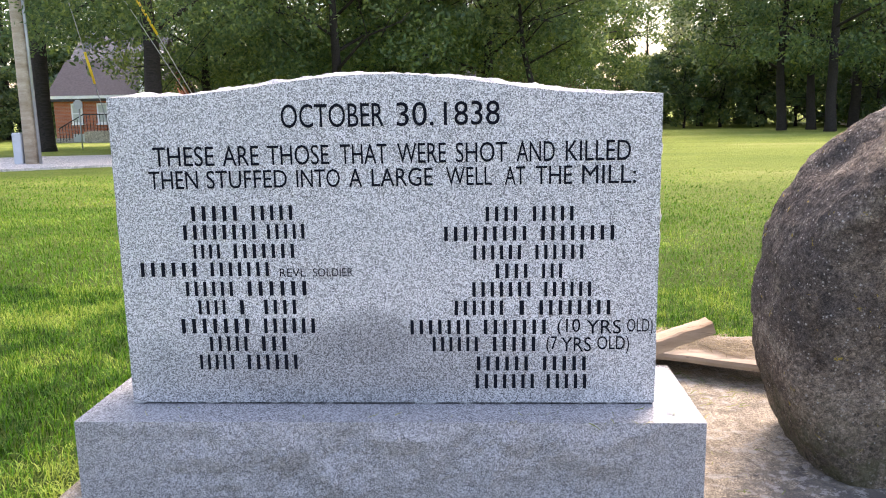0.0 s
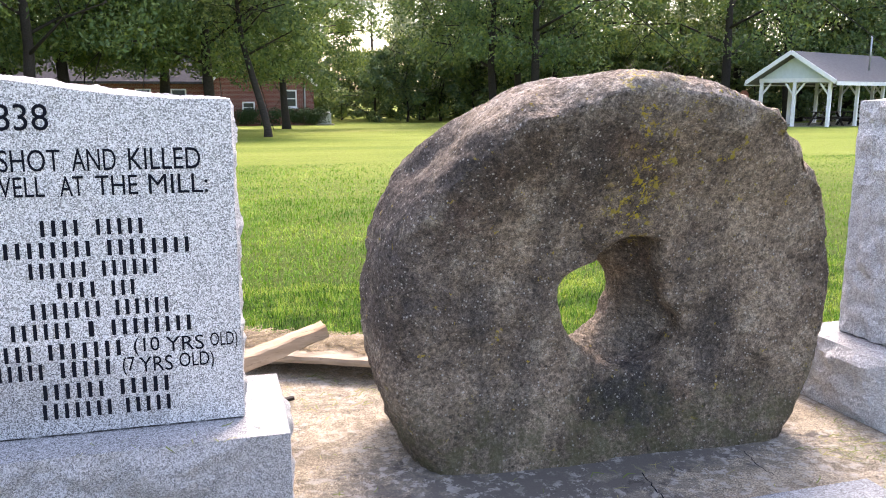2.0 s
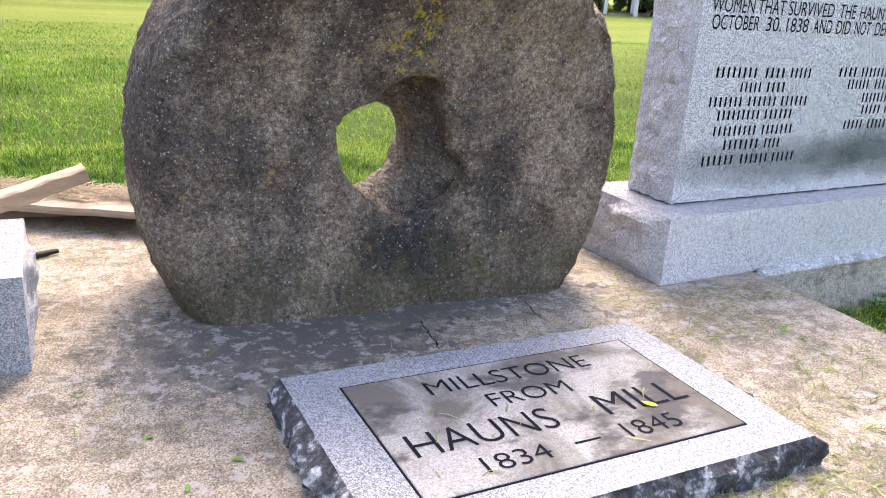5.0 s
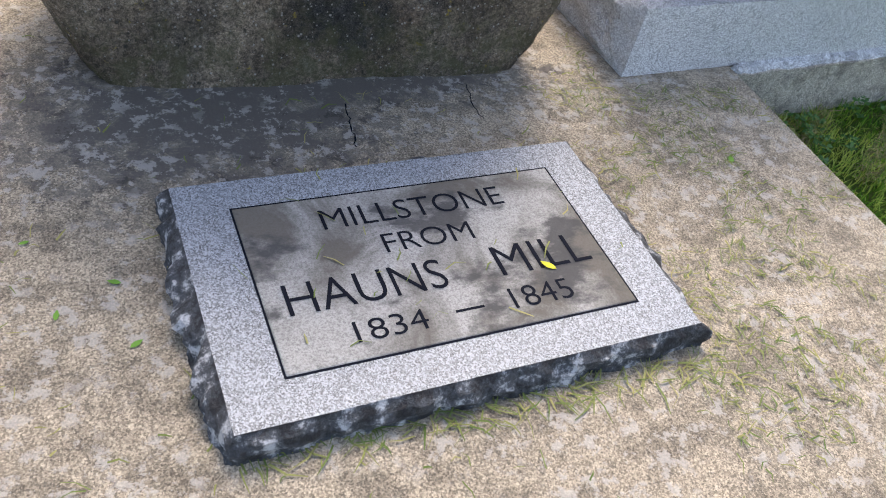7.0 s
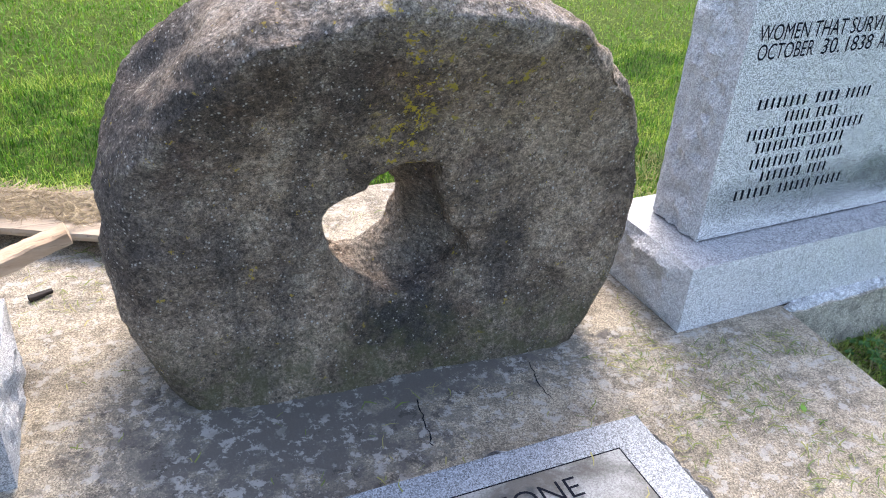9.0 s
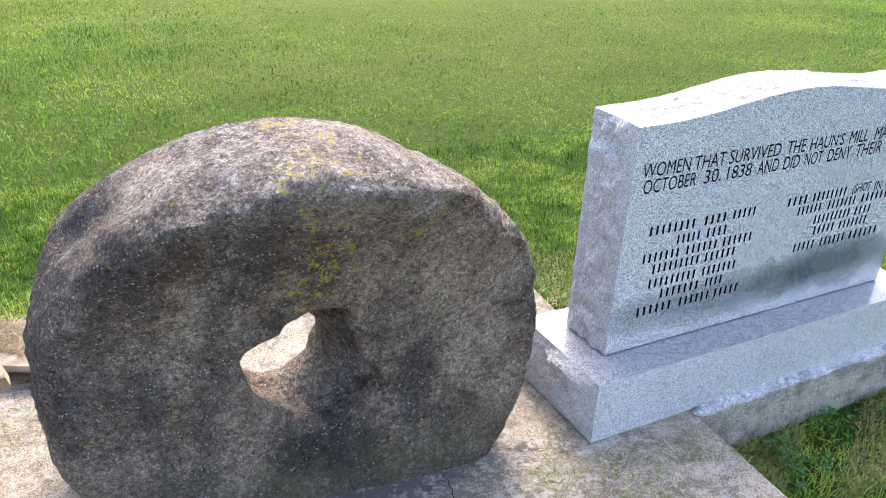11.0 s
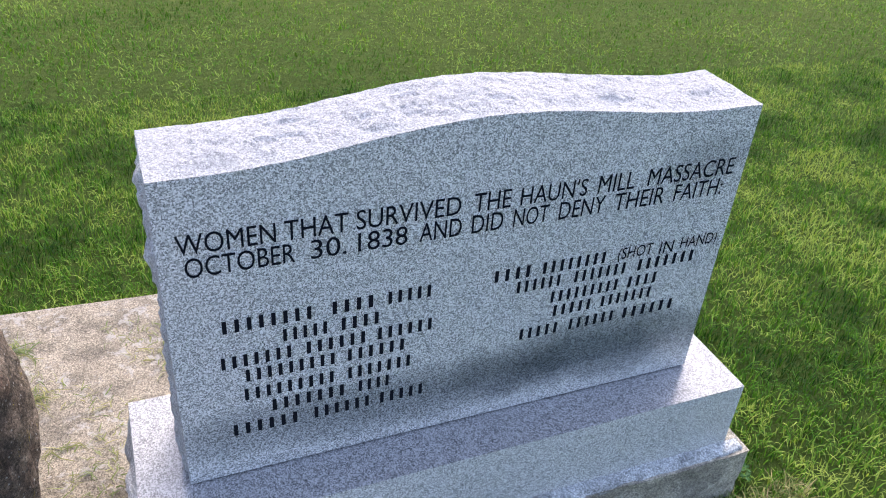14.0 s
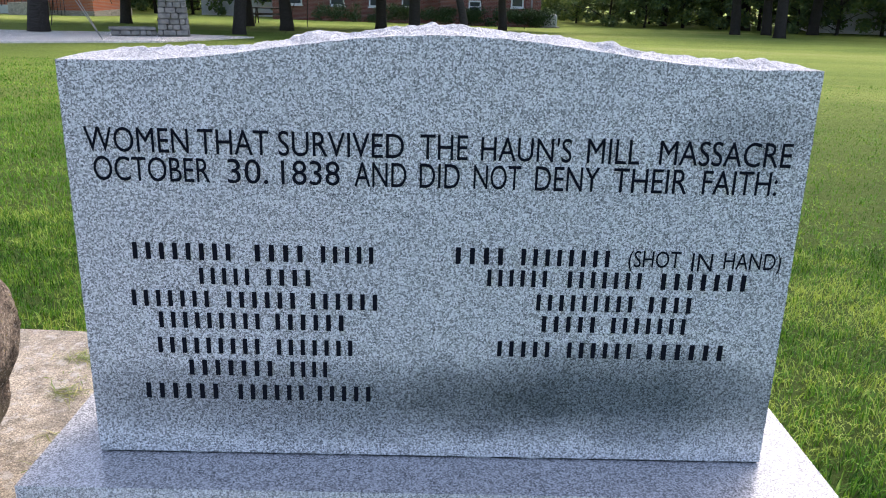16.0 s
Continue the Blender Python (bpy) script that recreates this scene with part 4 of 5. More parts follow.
def make_tree(height, spread, first, trunk, leaf, per, clumps, seed, label, leaves, lean=0.0, at=(0, 0, -200)):
    """A tapered trunk with limbs and a crown of many small leaves. first: height of the lowest limbs."""
    r = np.random.default_rng(seed)
    tree = thing("tree", at, label, "tree", 0.0, "trees round the lawn")
    top = Vector((lean * height, 0.03 * height, height * 0.86))
    stem = [Vector((0, 0, -0.3)), Vector((0.0, 0, 0.25)), *[top * k + Vector((math.sin(seed + k * 7) * 0.15, math.cos(seed * 2 + k * 6) * 0.15, 0)) * min(1, k * 3) for k in (0.12, 0.28, 0.45, 0.62, 0.8, 1.0)]]
    rad = [trunk * 1.5, trunk * 1.12, trunk, trunk * 0.86, trunk * 0.68, trunk * 0.48, trunk * 0.28, 0.03]
    pieces = [tube(stem, rad, 10, 0.15)]
    part("trunk", mesh_of("trunk", *pieces[0], BARK, True), tree, "dark furrowed bark")
    centres, sizes = [], []
    for i in range(13):
        t = first / height + (0.92 - first / height) * (i / 13) ** 0.9
        root = top * t
        a = i * 2.4 + r.uniform(-0.4, 0.4)
        reach = spread * (1.0 - 0.55 * ((t - first / height) / 0.95) ** 1.5) * r.uniform(0.75, 1.1)
        tip = root + Vector((math.cos(a) * reach, math.sin(a) * reach, reach * r.uniform(0.05, 0.5) + 0.1 * height * t * 0.5))
        mid = root.lerp(tip, 0.5) + Vector((0, 0, reach * 0.10))
        rr = trunk * 0.42 * (1 - t * 0.7)
        limbs = []
        limbs.append(tube([root, root.lerp(mid, 0.5), mid, tip], [rr, rr * 0.8, rr * 0.6, 0.02], 6, 0.1))
        for k in range(3):
            q = root.lerp(tip, r.uniform(0.45, 0.95))
            e = q + Vector(r.normal(size=3) * reach * 0.28)
            limbs.append(tube([q, q.lerp(e, 0.5) + Vector((0, 0, 0.1)), e], [rr * 0.35, rr * 0.25, 0.012], 4))
        part("limb", mesh_of("limb", *merged(limbs), BARK, True), tree)
    lo, span = first * 0.92, height - first * 0.92
    for i in range(clumps):
        t = r.random() ** 0.85
        z = lo + span * t
        rad_here = spread * (math.sin(math.pi * (0.16 + 0.80 * t)) ** 0.7)
        a, k = r.uniform(0, 2 * math.pi), r.random() ** 0.4
        centres.append((lean * z + math.cos(a) * rad_here * k, math.sin(a) * rad_here * k, z - 0.08 * spread * k))
        sizes.append(spread * r.uniform(0.13, 0.27))
    v, q = leaf_cloud(centres, sizes, per, leaf, seed)
    part("crown", soup("crown", v, q, np.empty((0, 3), np.int32), leaves), tree, "leafy green crown")
    return tree


def plant_at(tree, x, y, yaw=0.0, k=1.0):
    c = copy_thing(tree, pose(x, y, ground_z(x, y), 0, 0, yaw))
    c.scale = (k, k, k)
    return c


far_a = make_tree(19, 6.5, 3.0, 0.30, 0.17, 125, 85, 3, "tall broad green tree at the edge of the lawn", LEAVES_HAZED)
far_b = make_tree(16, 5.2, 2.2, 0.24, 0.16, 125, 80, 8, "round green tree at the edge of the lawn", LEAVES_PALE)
far_c = make_tree(23, 6.0, 4.0, 0.32, 0.18, 105, 80, 14, "tall dark tree with gaps in its crown", LEAVES_HAZED)
bush_a = make_tree(5.0, 2.6, 0.4, 0.08, 0.15, 80, 50, 21, "dense green bush in the far undergrowth", LEAVES_PALE)
bush_b = make_tree(6.0, 2.9, 0.3, 0.09, 0.15, 80, 54, 23, "dense dark bush in the far undergrowth", LEAVES)
oak_a = make_tree(15, 6.2, 3.8, 0.24, 0.11, 190, 105, 31, "park oak with dark straight trunk", LEAVES)
oak_b = make_tree(12, 4.8, 3.0, 0.20, 0.085, 380, 115, 37, "dense low-branched oak on the lawn", LEAVES)
spots = random.Random(11)
ring = 0
for dist, step, start in ((66, 5.6, -50), (76, 9.5, -47), (88, 4.4, -48)):
    b = start
    while b < 64:
        if 4.5 < b < 11 and dist < 80:
            b += step
            continue
        a = radians(b + spots.uniform(-1.3, 1.3))
        d = dist + spots.uniform(-4, 6)
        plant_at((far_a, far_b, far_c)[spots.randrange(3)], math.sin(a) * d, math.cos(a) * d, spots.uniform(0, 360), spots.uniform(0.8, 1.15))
        b += step
b = -46
while b < 60:
    a = radians(b)
    for d in (61, 72):
        d += spots.uniform(-4, 4)
        plant_at(bush_a if spots.random() < 0.6 else bush_b, math.sin(a) * d, math.cos(a) * d, spots.uniform(0, 360), spots.uniform(0.9, 1.6) * d / 75)
    b += 2.3
for x, y, yaw, k in ((16.07, 43.0, 20, 1.05), (15.1, 47.6, 130, 1.0), (17.2, 49.0, 60, 1.0), (-5.81, 26.45, 300, 0.75),
                     (27.2, 42.0, 10, 1.1), (35.0, 47.0, 100, 1.2), (38.0, 50.0, 15, 1.2), (-17.0, 28.5, 45, 1.25), (21.5, 54.0, 200, 1.25), (19.0, 60.0, 90, 1.35)):
    plant_at(oak_a, x, y, yaw, k)
for x, y, yaw, k in ((-0.82, 31.5, 200, 1.0), (-5.6, 31.4, 80, 1.05), (-2.8, 36.5, 20, 1.1), (-8.5, 36.0, 140, 1.1), (-13.0, 34.0, 250, 1.0), (2.4, 41.0, 60, 0.9)):
    plant_at(oak_b, x, y, yaw, k)
for t in (far_a, far_b, far_c, bush_a, bush_b, oak_a, oak_b):
    for o in (*t.children_recursive, t):
        bpy.data.objects.remove(o)

# the oak beside the lane, whose low limbs hang into the view
make_tree(13, 6.4, 4.0, 0.26, 0.068, 520, 130, 44, "park oak with low leafy limbs beside the lane", LEAVES, at=(-10.4, 23.0, ground_z(0, 23)))
# the crooked tree before the brick house
make_tree(8.5, 3.2, 3.3, 0.13, 0.09, 220, 64, 52, "crooked old tree with forked trunk on the lawn", LEAVES_PALE, lean=-0.16, at=(1.2, 29.3, ground_z(0, 29.3)))


# ---- buildings ----
def window(parent, x, y, z, w, h, glass=GLASS):
    """A sash window on a wall that faces -y."""
    win = part("window", box("window_frame", (x - w / 2, y - 0.06, z), (x + w / 2, y - 0.004, z + h), WHITE, 0.01), parent, "white sash window")
    part("pane", box("pane", (x - w / 2 + 0.09, y - 0.068, z + h / 2 + 0.03), (x + w / 2 - 0.09, y - 0.062, z + h - 0.09), glass), win)
    part("pane", box("pane", (x - w / 2 + 0.09, y - 0.068, z + 0.09), (x + w / 2 - 0.09, y - 0.062, z + h / 2 - 0.03), glass), win)
    part("sill", box("sill", (x - w / 2 - 0.06, y - 0.14, z - 0.07), (x + w / 2 + 0.06, y - 0.004, z - 0.002), WHITE), win)
    return win


def gable_roof(name, x0, x1, y0, y1, z, rise, mat, along="x", over=0.35, thick=0.14):
    if along == "x":
        ym = (y0 + y1) / 2
        sec = [(y0 - over, z - rise * over / (ym - y0)), (ym, z + rise), (y1 + over, z - rise * over / (ym - y0))]
        pts = [(x, y, h + o) for x in (x0 - over, x1 + over) for o in (0, thick) for y, h in sec]
    else:
        xm = (x0 + x1) / 2
        sec = [(x0 - over, z - rise * over / (xm - x0)), (xm, z + rise), (x1 + over, z - rise * over / (xm - x0))]
        pts = [(x, y, h + o) for y in (y0 - over, y1 + over) for o in (0, thick) for x, h in sec]
    f = [(0, 1, 7, 6), (1, 2, 8, 7), (3, 9, 10, 4), (4, 10, 11, 5), (0, 3, 4, 1), (1, 4, 5, 2), (6, 7, 10, 9), (7, 8, 11, 10), (0, 6, 9, 3), (2, 5, 11, 8)]
    return mesh_of(name, pts, f, mat)


def gable_wall(name, x0, x1, y, z, rise, depth, mat):
    xm = (x0 + x1) / 2
    v = [(x0, y, z), (x1, y, z), (xm, y, z + rise), (x0, y + depth, z), (x1, y + depth, z), (xm, y + depth, z + rise)]
    return mesh_of(name, v, [(0, 1, 2), (3, 5, 4), (0, 2, 5, 3), (1, 4, 5, 2), (0, 3, 4, 1)], mat)


def roof_fill(name, x0, x1, y0, y1, z, rise, mat):
    ym = (y0 + y1) / 2
    v = [(x, y, h) for x in (x0, x1) for y, h in ((y0, z), (y1, z), (ym, z + rise))]
    return mesh_of(name, v, [(0, 2, 1), (3, 4, 5), (0, 1, 4, 3), (0, 3, 5, 2), (1, 2, 5, 4)], mat)


def railing(parent, a, b, h=0.9, n=8):
    a, b = Vector(a), Vector(b)
    p = part("railing", tube_mesh("handrail", [a + Vector((0, 0, h)), b + Vector((0, 0, h))], [0.03, 0.03], IRON, 6), parent, "black iron railing")
    for i in range(n + 1):
        q = a.lerp(b, i / n)
        part("baluster", tube_mesh("baluster", [q, q + Vector((0, 0, h))], [0.016, 0.016], IRON, 5), p)


def church():
    g = ground_z(0, 44)
    c = thing("brick_church", (-24.0, 43.0, g), "orange brick church with dark shingle roof", "church", 6)
    part("foundation", box("foundation", (-1.05, 0, -0.5), (4.9, 5.9, 0.28), FOOTING), c, "grey concrete foundation")
    part("wall", box("wall", (-1.0, 0.05, 0.28), (4.85, 5.9, 2.45), BRICK_ORANGE), c, "orange brick wall")
    part("fascia", box("fascia", (-1.2, -0.32, 2.40), (5.0, -0.16, 2.56), WHITE), c, "white fascia board")
    part("gable_end", roof_fill("gable_end", -1.0, 4.85, 0.05, 5.9, 2.45, 1.75, BRICK_ORANGE), c, "orange brick gable end")
    part("roof", gable_roof("roof", -1.0, 4.85, 0.05, 5.9, 2.5, 2.0, SHINGLE), c, "dark purple-brown shingle roof")
    part("hall_wall", box("hall_wall", (-1.0, 3.4, 2.45), (3.6, 7.4, 4.5), BRICK_ORANGE), c, "orange brick upper wall")
    part("hall_roof", gable_roof("hall_roof", -1.0, 3.6, 3.4, 7.4, 4.5, 1.5, SHINGLE_GREY), c, "grey-brown shingle hall roof")
    for x in (0.25, 1.65):
        window(c, x, 0.05, 1.05, 0.62, 1.1, BLIND)
        part("basement_window", box("basement_window", (x - 0.3, -0.03, 0.08), (x + 0.3, -0.004, 0.5), BLIND), c)
    for x in (3.3, 4.2):
        window(c, x, 0.05, 1.15, 0.45, 0.95, BLIND)
    part("gable", gable_wall("gable", 3.75, 4.85, -0.25, 2.56, 2.5, 3.2, WHITE), c, "white boarded gable")
    part("gable_window", box("gable_window", (4.12, -0.28, 2.75), (4.48, -0.254, 3.7), BLIND), c)
    part("stoop", box("stoop", (1.2, -1.6, -0.4), (2.6, -0.004, 0.66), FOOTING), c, "concrete stoop")
    railing(c, (-0.1, -1.55, -0.05), (1.2, -1.55, 0.66))
    railing(c, (1.2, -1.55, 0.66), (2.6, -1.55, 0.66))
    railing(c, (2.6, -1.55, 0.66), (4.0, -1.55, -0.05))
    for x in (-0.4, 1.4):
        part("roof_vent", tube_mesh("roof_vent", [(x, 5.0, 5.5), (x, 5.0, 6.1), (x, 5.0, 6.15), (x, 5.0, 6.4)], [0.12, 0.12, 0.26, 0.2], METAL, 10), c, "round metal roof vent")


church()


def brick_house():
    g = ground_z(0, 52)
    h = thing("brick_house", (-2.73, 50.5, g), "low red brick house with white windows", "house", 2)
    part("wall", box("wall", (-9.0, 1.2, -0.5), (2.0, 9.0, 2.7), BRICK_RED), h, "red brick wall")
    part("wing_wall", box("wing_wall", (1.2, 0.0, -0.5), (7.3, 9.0, 2.55), BRICK_RED), h, "red brick wing")
    part("gable", gable_wall("gable", 1.2, 7.3, 0.0, 2.55, 2.9, 8.9, BRICK_RED), h, "red brick gable")
    part("gable_end", roof_fill("gable_end", -9.0, 2.0, 1.2, 9.0, 2.6, 2.3, BRICK_RED), h, "red brick gable end")
    part("roof", gable_roof("roof", -9.0, 2.0, 1.2, 9.0, 2.7, 2.4, SHINGLE), h, "dark shingle roof")
    part("wing_roof", gable_roof("wing_roof", 1.2, 7.3, 0.0, 9.0, 2.6, 2.95, SHINGLE_GREY, "y", 0.12), h, "grey shingle wing roof")
    for s in (-1, 1):
        part("bargeboard", rough_bar("bargeboard", (4.25 + s * 3.25, -0.16, 2.38), (4.25, -0.16, 5.5), 0.10, 0.2, WHITE, 0.0, 1.0, 1), h, "white bargeboard")
    for x, z, w, k in ((5.9, 1.1, 0.75, 1.05), (3.4, 0.75, 0.75, 0.7)):
        window(h, x, 0.0, z, w, k)
    for x in (-7.6, -5.0, -2.6, -0.6):
        window(h, x, 1.2, 0.9, 0.9, 1.3)
    part("downpipe", tube_mesh("downpipe", [(6.75, -0.06, 0.3), (6.75, -0.06, 2.5)], [0.05, 0.05], METAL, 6), h, "grey downpipe")
    part("meter_box", box("meter_box", (6.65, -0.2, 0.35), (6.92, -0.004, 0.75), UNIT), h, "grey meter box")


brick_house()


def hedge(x0, x1, y, h, seed):
    g = ground_z(0, y)
    t = thing("hedge", ((x0 + x1) / 2, y, g), "clipped dark green hedge before the brick house", "hedge", 0, "house hedges")
    r = np.random.default_rng(seed)
    n = 26
    c = np.stack([r.uniform(-(x1 - x0) / 2, (x1 - x0) / 2, n), r.uniform(-0.3, 0.3, n), r.uniform(0.2, h - 0.2, n)], 1)
    v, q = leaf_cloud(c, [0.42] * n, 120, 0.055, seed, 0.7)
    part("leaves", soup("hedge", v, q, np.empty((0, 3), np.int32), HEDGE), t)


for i, (a, b) in enumerate(((-8.5, -6.2), (-5.4, -3.2), (-2.4, -0.4), (0.0, 1.7), (2.1, 3.7), (3.9, 5.1))):
    hedge(a, b, 49.3, 1.1, 60 + i)


def air_unit():
    u = thing("air_conditioner", (5.11, 50.0, ground_z(0, 50)), "grey outdoor air conditioning unit beside the house", "air conditioner")
    part("pad", box("pad", (-0.55, -0.5, -0.1), (0.55, 0.5, 0.08), FOOTING), u)
    part("cabinet", box("cabinet", (-0.38, -0.42, 0.08), (0.38, 0.42, 0.76), UNIT, 0.04), u)
    for i in range(7):
        part("louvre", box("louvre", (-0.33, -0.435, 0.16 + i * 0.075), (0.33, -0.424, 0.19 + i * 0.075), METAL), u)
    part("fan_grille", tube_mesh("fan_grille", [(0, 0, 0.761), (0, 0, 0.79)], [0.36, 0.34], METAL, 18), u)


air_unit()


def picnic_table(x, y, yaw):
    t = thing("picnic_table", (x, y, ground_z(x, y)), "dark stained wooden picnic table with benches", "picnic table", yaw, "picnic tables")
    for i in range(5):
        part("top_board", box("top_board", (-0.9, -0.36 + i * 0.146, 0.70), (0.9, -0.226 + i * 0.146, 0.745), DARK_WOOD), t)
    for s in (-1, 1):
        part("bench", box("bench", (-0.9, s * 0.72 - 0.14, 0.42), (0.9, s * 0.72 + 0.14, 0.46), DARK_WOOD), t)
        part("crossbeam", box("crossbeam", (s * 0.62 - 0.03, -0.82, 0.35), (s * 0.62 + 0.03, 0.82, 0.416), DARK_WOOD), t)
        for k in (-1, 1):
            part("leg", rough_bar("leg", (s * 0.67, k * 0.62, -0.03), (s * 0.67, k * 0.2, 0.70), 0.05, 0.11, DARK_WOOD, 0.0, 1.0, 1), t)


def shelter():
    g = ground_z(0, 38)
    s = thing("picnic_shelter", (26.8, 38.1, g), "open picnic shelter with white posts and grey roof", "picnic shelter", -64.0)
    w, d, h = 3.6, 9.0, 2.25
    part("floor", box("floor", (-0.3, -0.3, -0.3), (w + 0.3, d + 0.3, 0.04), FOOTING), s, "concrete floor")
    for x in (0, w / 2, w):
        for y in (0, d / 3, 2 * d / 3, d):
            if x == w / 2 and 0 < y < d:
                continue
            p = part("post", box("post", (x - 0.08, y - 0.08, 0.04), (x + 0.08, y + 0.08, h), WHITE, 0.01), s, "white square post")
            for k in (-1, 1):
                if 0 <= x + k * 0.5 <= w:
                    part("brace", rough_bar("brace", (x + k * 0.06, y, h - 0.6), (x + k * 0.5, y, h - 0.05), 0.07, 0.09, WHITE, 0.0, 1.0, 1), p)
    part("beam", box("beam", (-0.1, -0.1, h), (w + 0.1, 0.1, h + 0.2), WHITE), s)
    part("beam", box("beam", (-0.1, d - 0.1, h), (w + 0.1, d + 0.1, h + 0.2), WHITE), s)
    for x in (0, w):
        part("beam", box("beam", (x - 0.1, 0.102, h), (x + 0.1, d - 0.102, h + 0.2), WHITE), s)
    part("gable", gable_wall("gable", 0.0, w, -0.05, h + 0.2, 1.10, 0.1, PALE_BLUE), s, "pale painted gable")
    part("gable", gable_wall("gable", 0.0, w, d - 0.05, h + 0.2, 1.10, 0.1, PALE_BLUE), s)
    part("roof", gable_roof("roof", 0, w, 0, d, h + 0.26, 1.16, SHINGLE_GREY, "y", 0.6, 0.12), s, "grey shingle roof")
    for k in (-1, 1):
        part("bargeboard", rough_bar("bargeboard", (w / 2 + k * 2.35, -0.64, h + 0.0), (w / 2, -0.64, h + 1.47), 0.05, 0.2, WHITE, 0.0, 1.0, 1), s, "white bargeboard")
        part("fascia", box("fascia", (w / 2 + k * 2.4 - 0.03, -0.62, h - 0.16), (w / 2 + k * 2.4 + 0.03, d + 0.6, h + 0.03), WHITE), s, "white eaves board")
    part("vent_pipe", tube_mesh("vent_pipe", [(3.2, 5.0, 2.9), (3.2, 5.0, 4.7)], [0.05, 0.05], METAL, 8), s, "grey vent pipe")


shelter()
picnic_table(30.0, 37.0, 25)
picnic_table(32.05, 37.4, 25)
picnic_table(-8.9, 40.9, 10)


def white_house(x, y, yaw, w, label):
    h = thing("white_house", (x, y, ground_z(0, min(y, 60))), label, "house", yaw, "far houses")
    for i in range(16):
        part("siding_board", box("siding_board", (-w / 2, -0.02 * (i % 2) * 0.3, i * 0.18 - 0.3), (w / 2, 8, i * 0.18 - 0.12 - 0.004), WHITE), h)
    part("gable_end", roof_fill("gable_end", -w / 2, w / 2, 0.02, 7.98, 2.5, 2.1, WHITE), h, "white gable end")
    part("roof", gable_roof("roof", -w / 2, w / 2, 0, 8, 2.55, 2.2, SHINGLE_GREY), h, "grey shingle roof")
    for k in range(int(w / 3)):
        window(h, -w / 2 + 1.5 + k * 3, -0.01, 0.9, 0.8, 1.2)


white_house(28.9, 59.0, -12, 11, "white boarded house with grey roof beyond the lawn")
white_house(47.0, 52.0, -38, 14, "long white house beyond the picnic shelter")
white_house(-14.5, 58.0, 8, 8, "small white house behind the church")


# ---- pole, guy wire, stone pillar, sign ----
def utility_pole():
    g = ground_z(0, 18.18)
    p = thing("utility_pole", (-11.19, 18.18, g), "weathered wooden utility pole with grey conduit", "utility pole")
    part("pole", tube_mesh("pole", [(0, 0, -0.3), (0.0, 0, 3), (-0.05, 0, 6), (-0.1, 0, 9.5)], [0.175, 0.16, 0.14, 0.11], POLE_WOOD, 14, 0.03), p)
    part("conduit", tube_mesh("conduit", [(0.22, -0.06, 0), (0.20, -0.06, 3), (0.17, -0.06, 6)], [0.035] * 3, METAL, 8), p, "grey metal conduit")
    part("meter_cabinet", box("meter_cabinet", (-0.42, -0.1, 0), (-0.19, 0.15, 0.78), UNIT, 0.02), p, "pale green utility cabinet")
    a, b = Vector((4.24, 1.56, -0.04)), Vector((-0.08, 0, 9.2))
    part("guy_wire", tube_mesh("guy_wire", [a, b], [0.012, 0.012], METAL, 5), p, "thin steel guy wire")
    part("guy_wire", tube_mesh("guy_wire", [a, b - Vector((0, 0, 1.2))], [0.010, 0.010], METAL, 5), p, "thin steel guy wire")
    c = Vector((0.62, 2.95, -0.05))
    part("guy_wire", tube_mesh("guy_wire", [c, b], [0.012, 0.012], METAL, 5), p, "thin steel guy wire")
    part("guy_guard", tube_mesh("guy_guard", [c.lerp(b, 0.215), c.lerp(b, 0.30)], [0.032, 0.032], YELLOW, 8), p, "yellow plastic guy guard")
    part("guy_guard", tube_mesh("guy_guard", [a.lerp(b, 0.33), a.lerp(b, 0.43)], [0.032, 0.032], YELLOW, 8), p, "yellow plastic guy guard")


utility_pole()


def stone_pillar():
    g = ground_z(0, 22.7)
    p = thing("stone_pillar", (-6.42, 22.72, g), "rubble stone pillar beside the lane", "pillar", 20)
    w = thing("stone_wall", (-7.19, 22.27, g), "low rubble stone wall joining the pillar", "wall", 28)
    r = random.Random(5)

    def course(parent, x0, x1, y0, y1, z, h):
        x = x0
        while x < x1 - 0.02:
            s = min(r.uniform(0.14, 0.34), x1 - x)
            o = r.uniform(0.0, 0.05)
            part("stone", box("stone", (x + 0.006, y0 - o, z + 0.006), (x + s - 0.006, y1 + o, z + h - 0.004), STONE, 0.018), parent)
            x += s
    for i in range(13):
        k = 0.42 - 0.009 * i
        course(p, -k, k, -k, k, i * 0.145 - 0.06, 0.145)
    part("cap", box("cap", (-0.36, -0.36, 1.83), (0.36, 0.36, 1.93), WHITE, 0.02), p, "white cap stone")
    for i in range(2):
        course(w, -0.72, 0.42, -0.2, 0.2, i * 0.14 - 0.06, 0.14)
    part("coping", box("coping", (-0.77, -0.26, 0.222), (0.40, 0.26, 0.29), STONE, 0.015), w, "flat coping slab")


stone_pillar()


def road_sign(x, y, size, face, label):
    s = thing("road_sign", (x, y, ground_z(x, y)), label, "sign")
    part("post", tube_mesh("post", [(0, 0, -0.2), (0, 0, 1.9)], [0.03, 0.03], METAL, 6), s, "thin metal post")
    v = [(math.cos(radians(22.5 + 45 * k)) * size, -0.05, 1.75 + math.sin(radians(22.5 + 45 * k)) * size) for k in range(8)]
    part("face", mesh_of("face", v + [(a, -0.035, c) for a, _, c in v], [tuple(range(8))[::-1], tuple(range(8, 16))] + [(k, (k + 1) % 8, 8 + (k + 1) % 8, 8 + k) for k in range(8)], face), s)


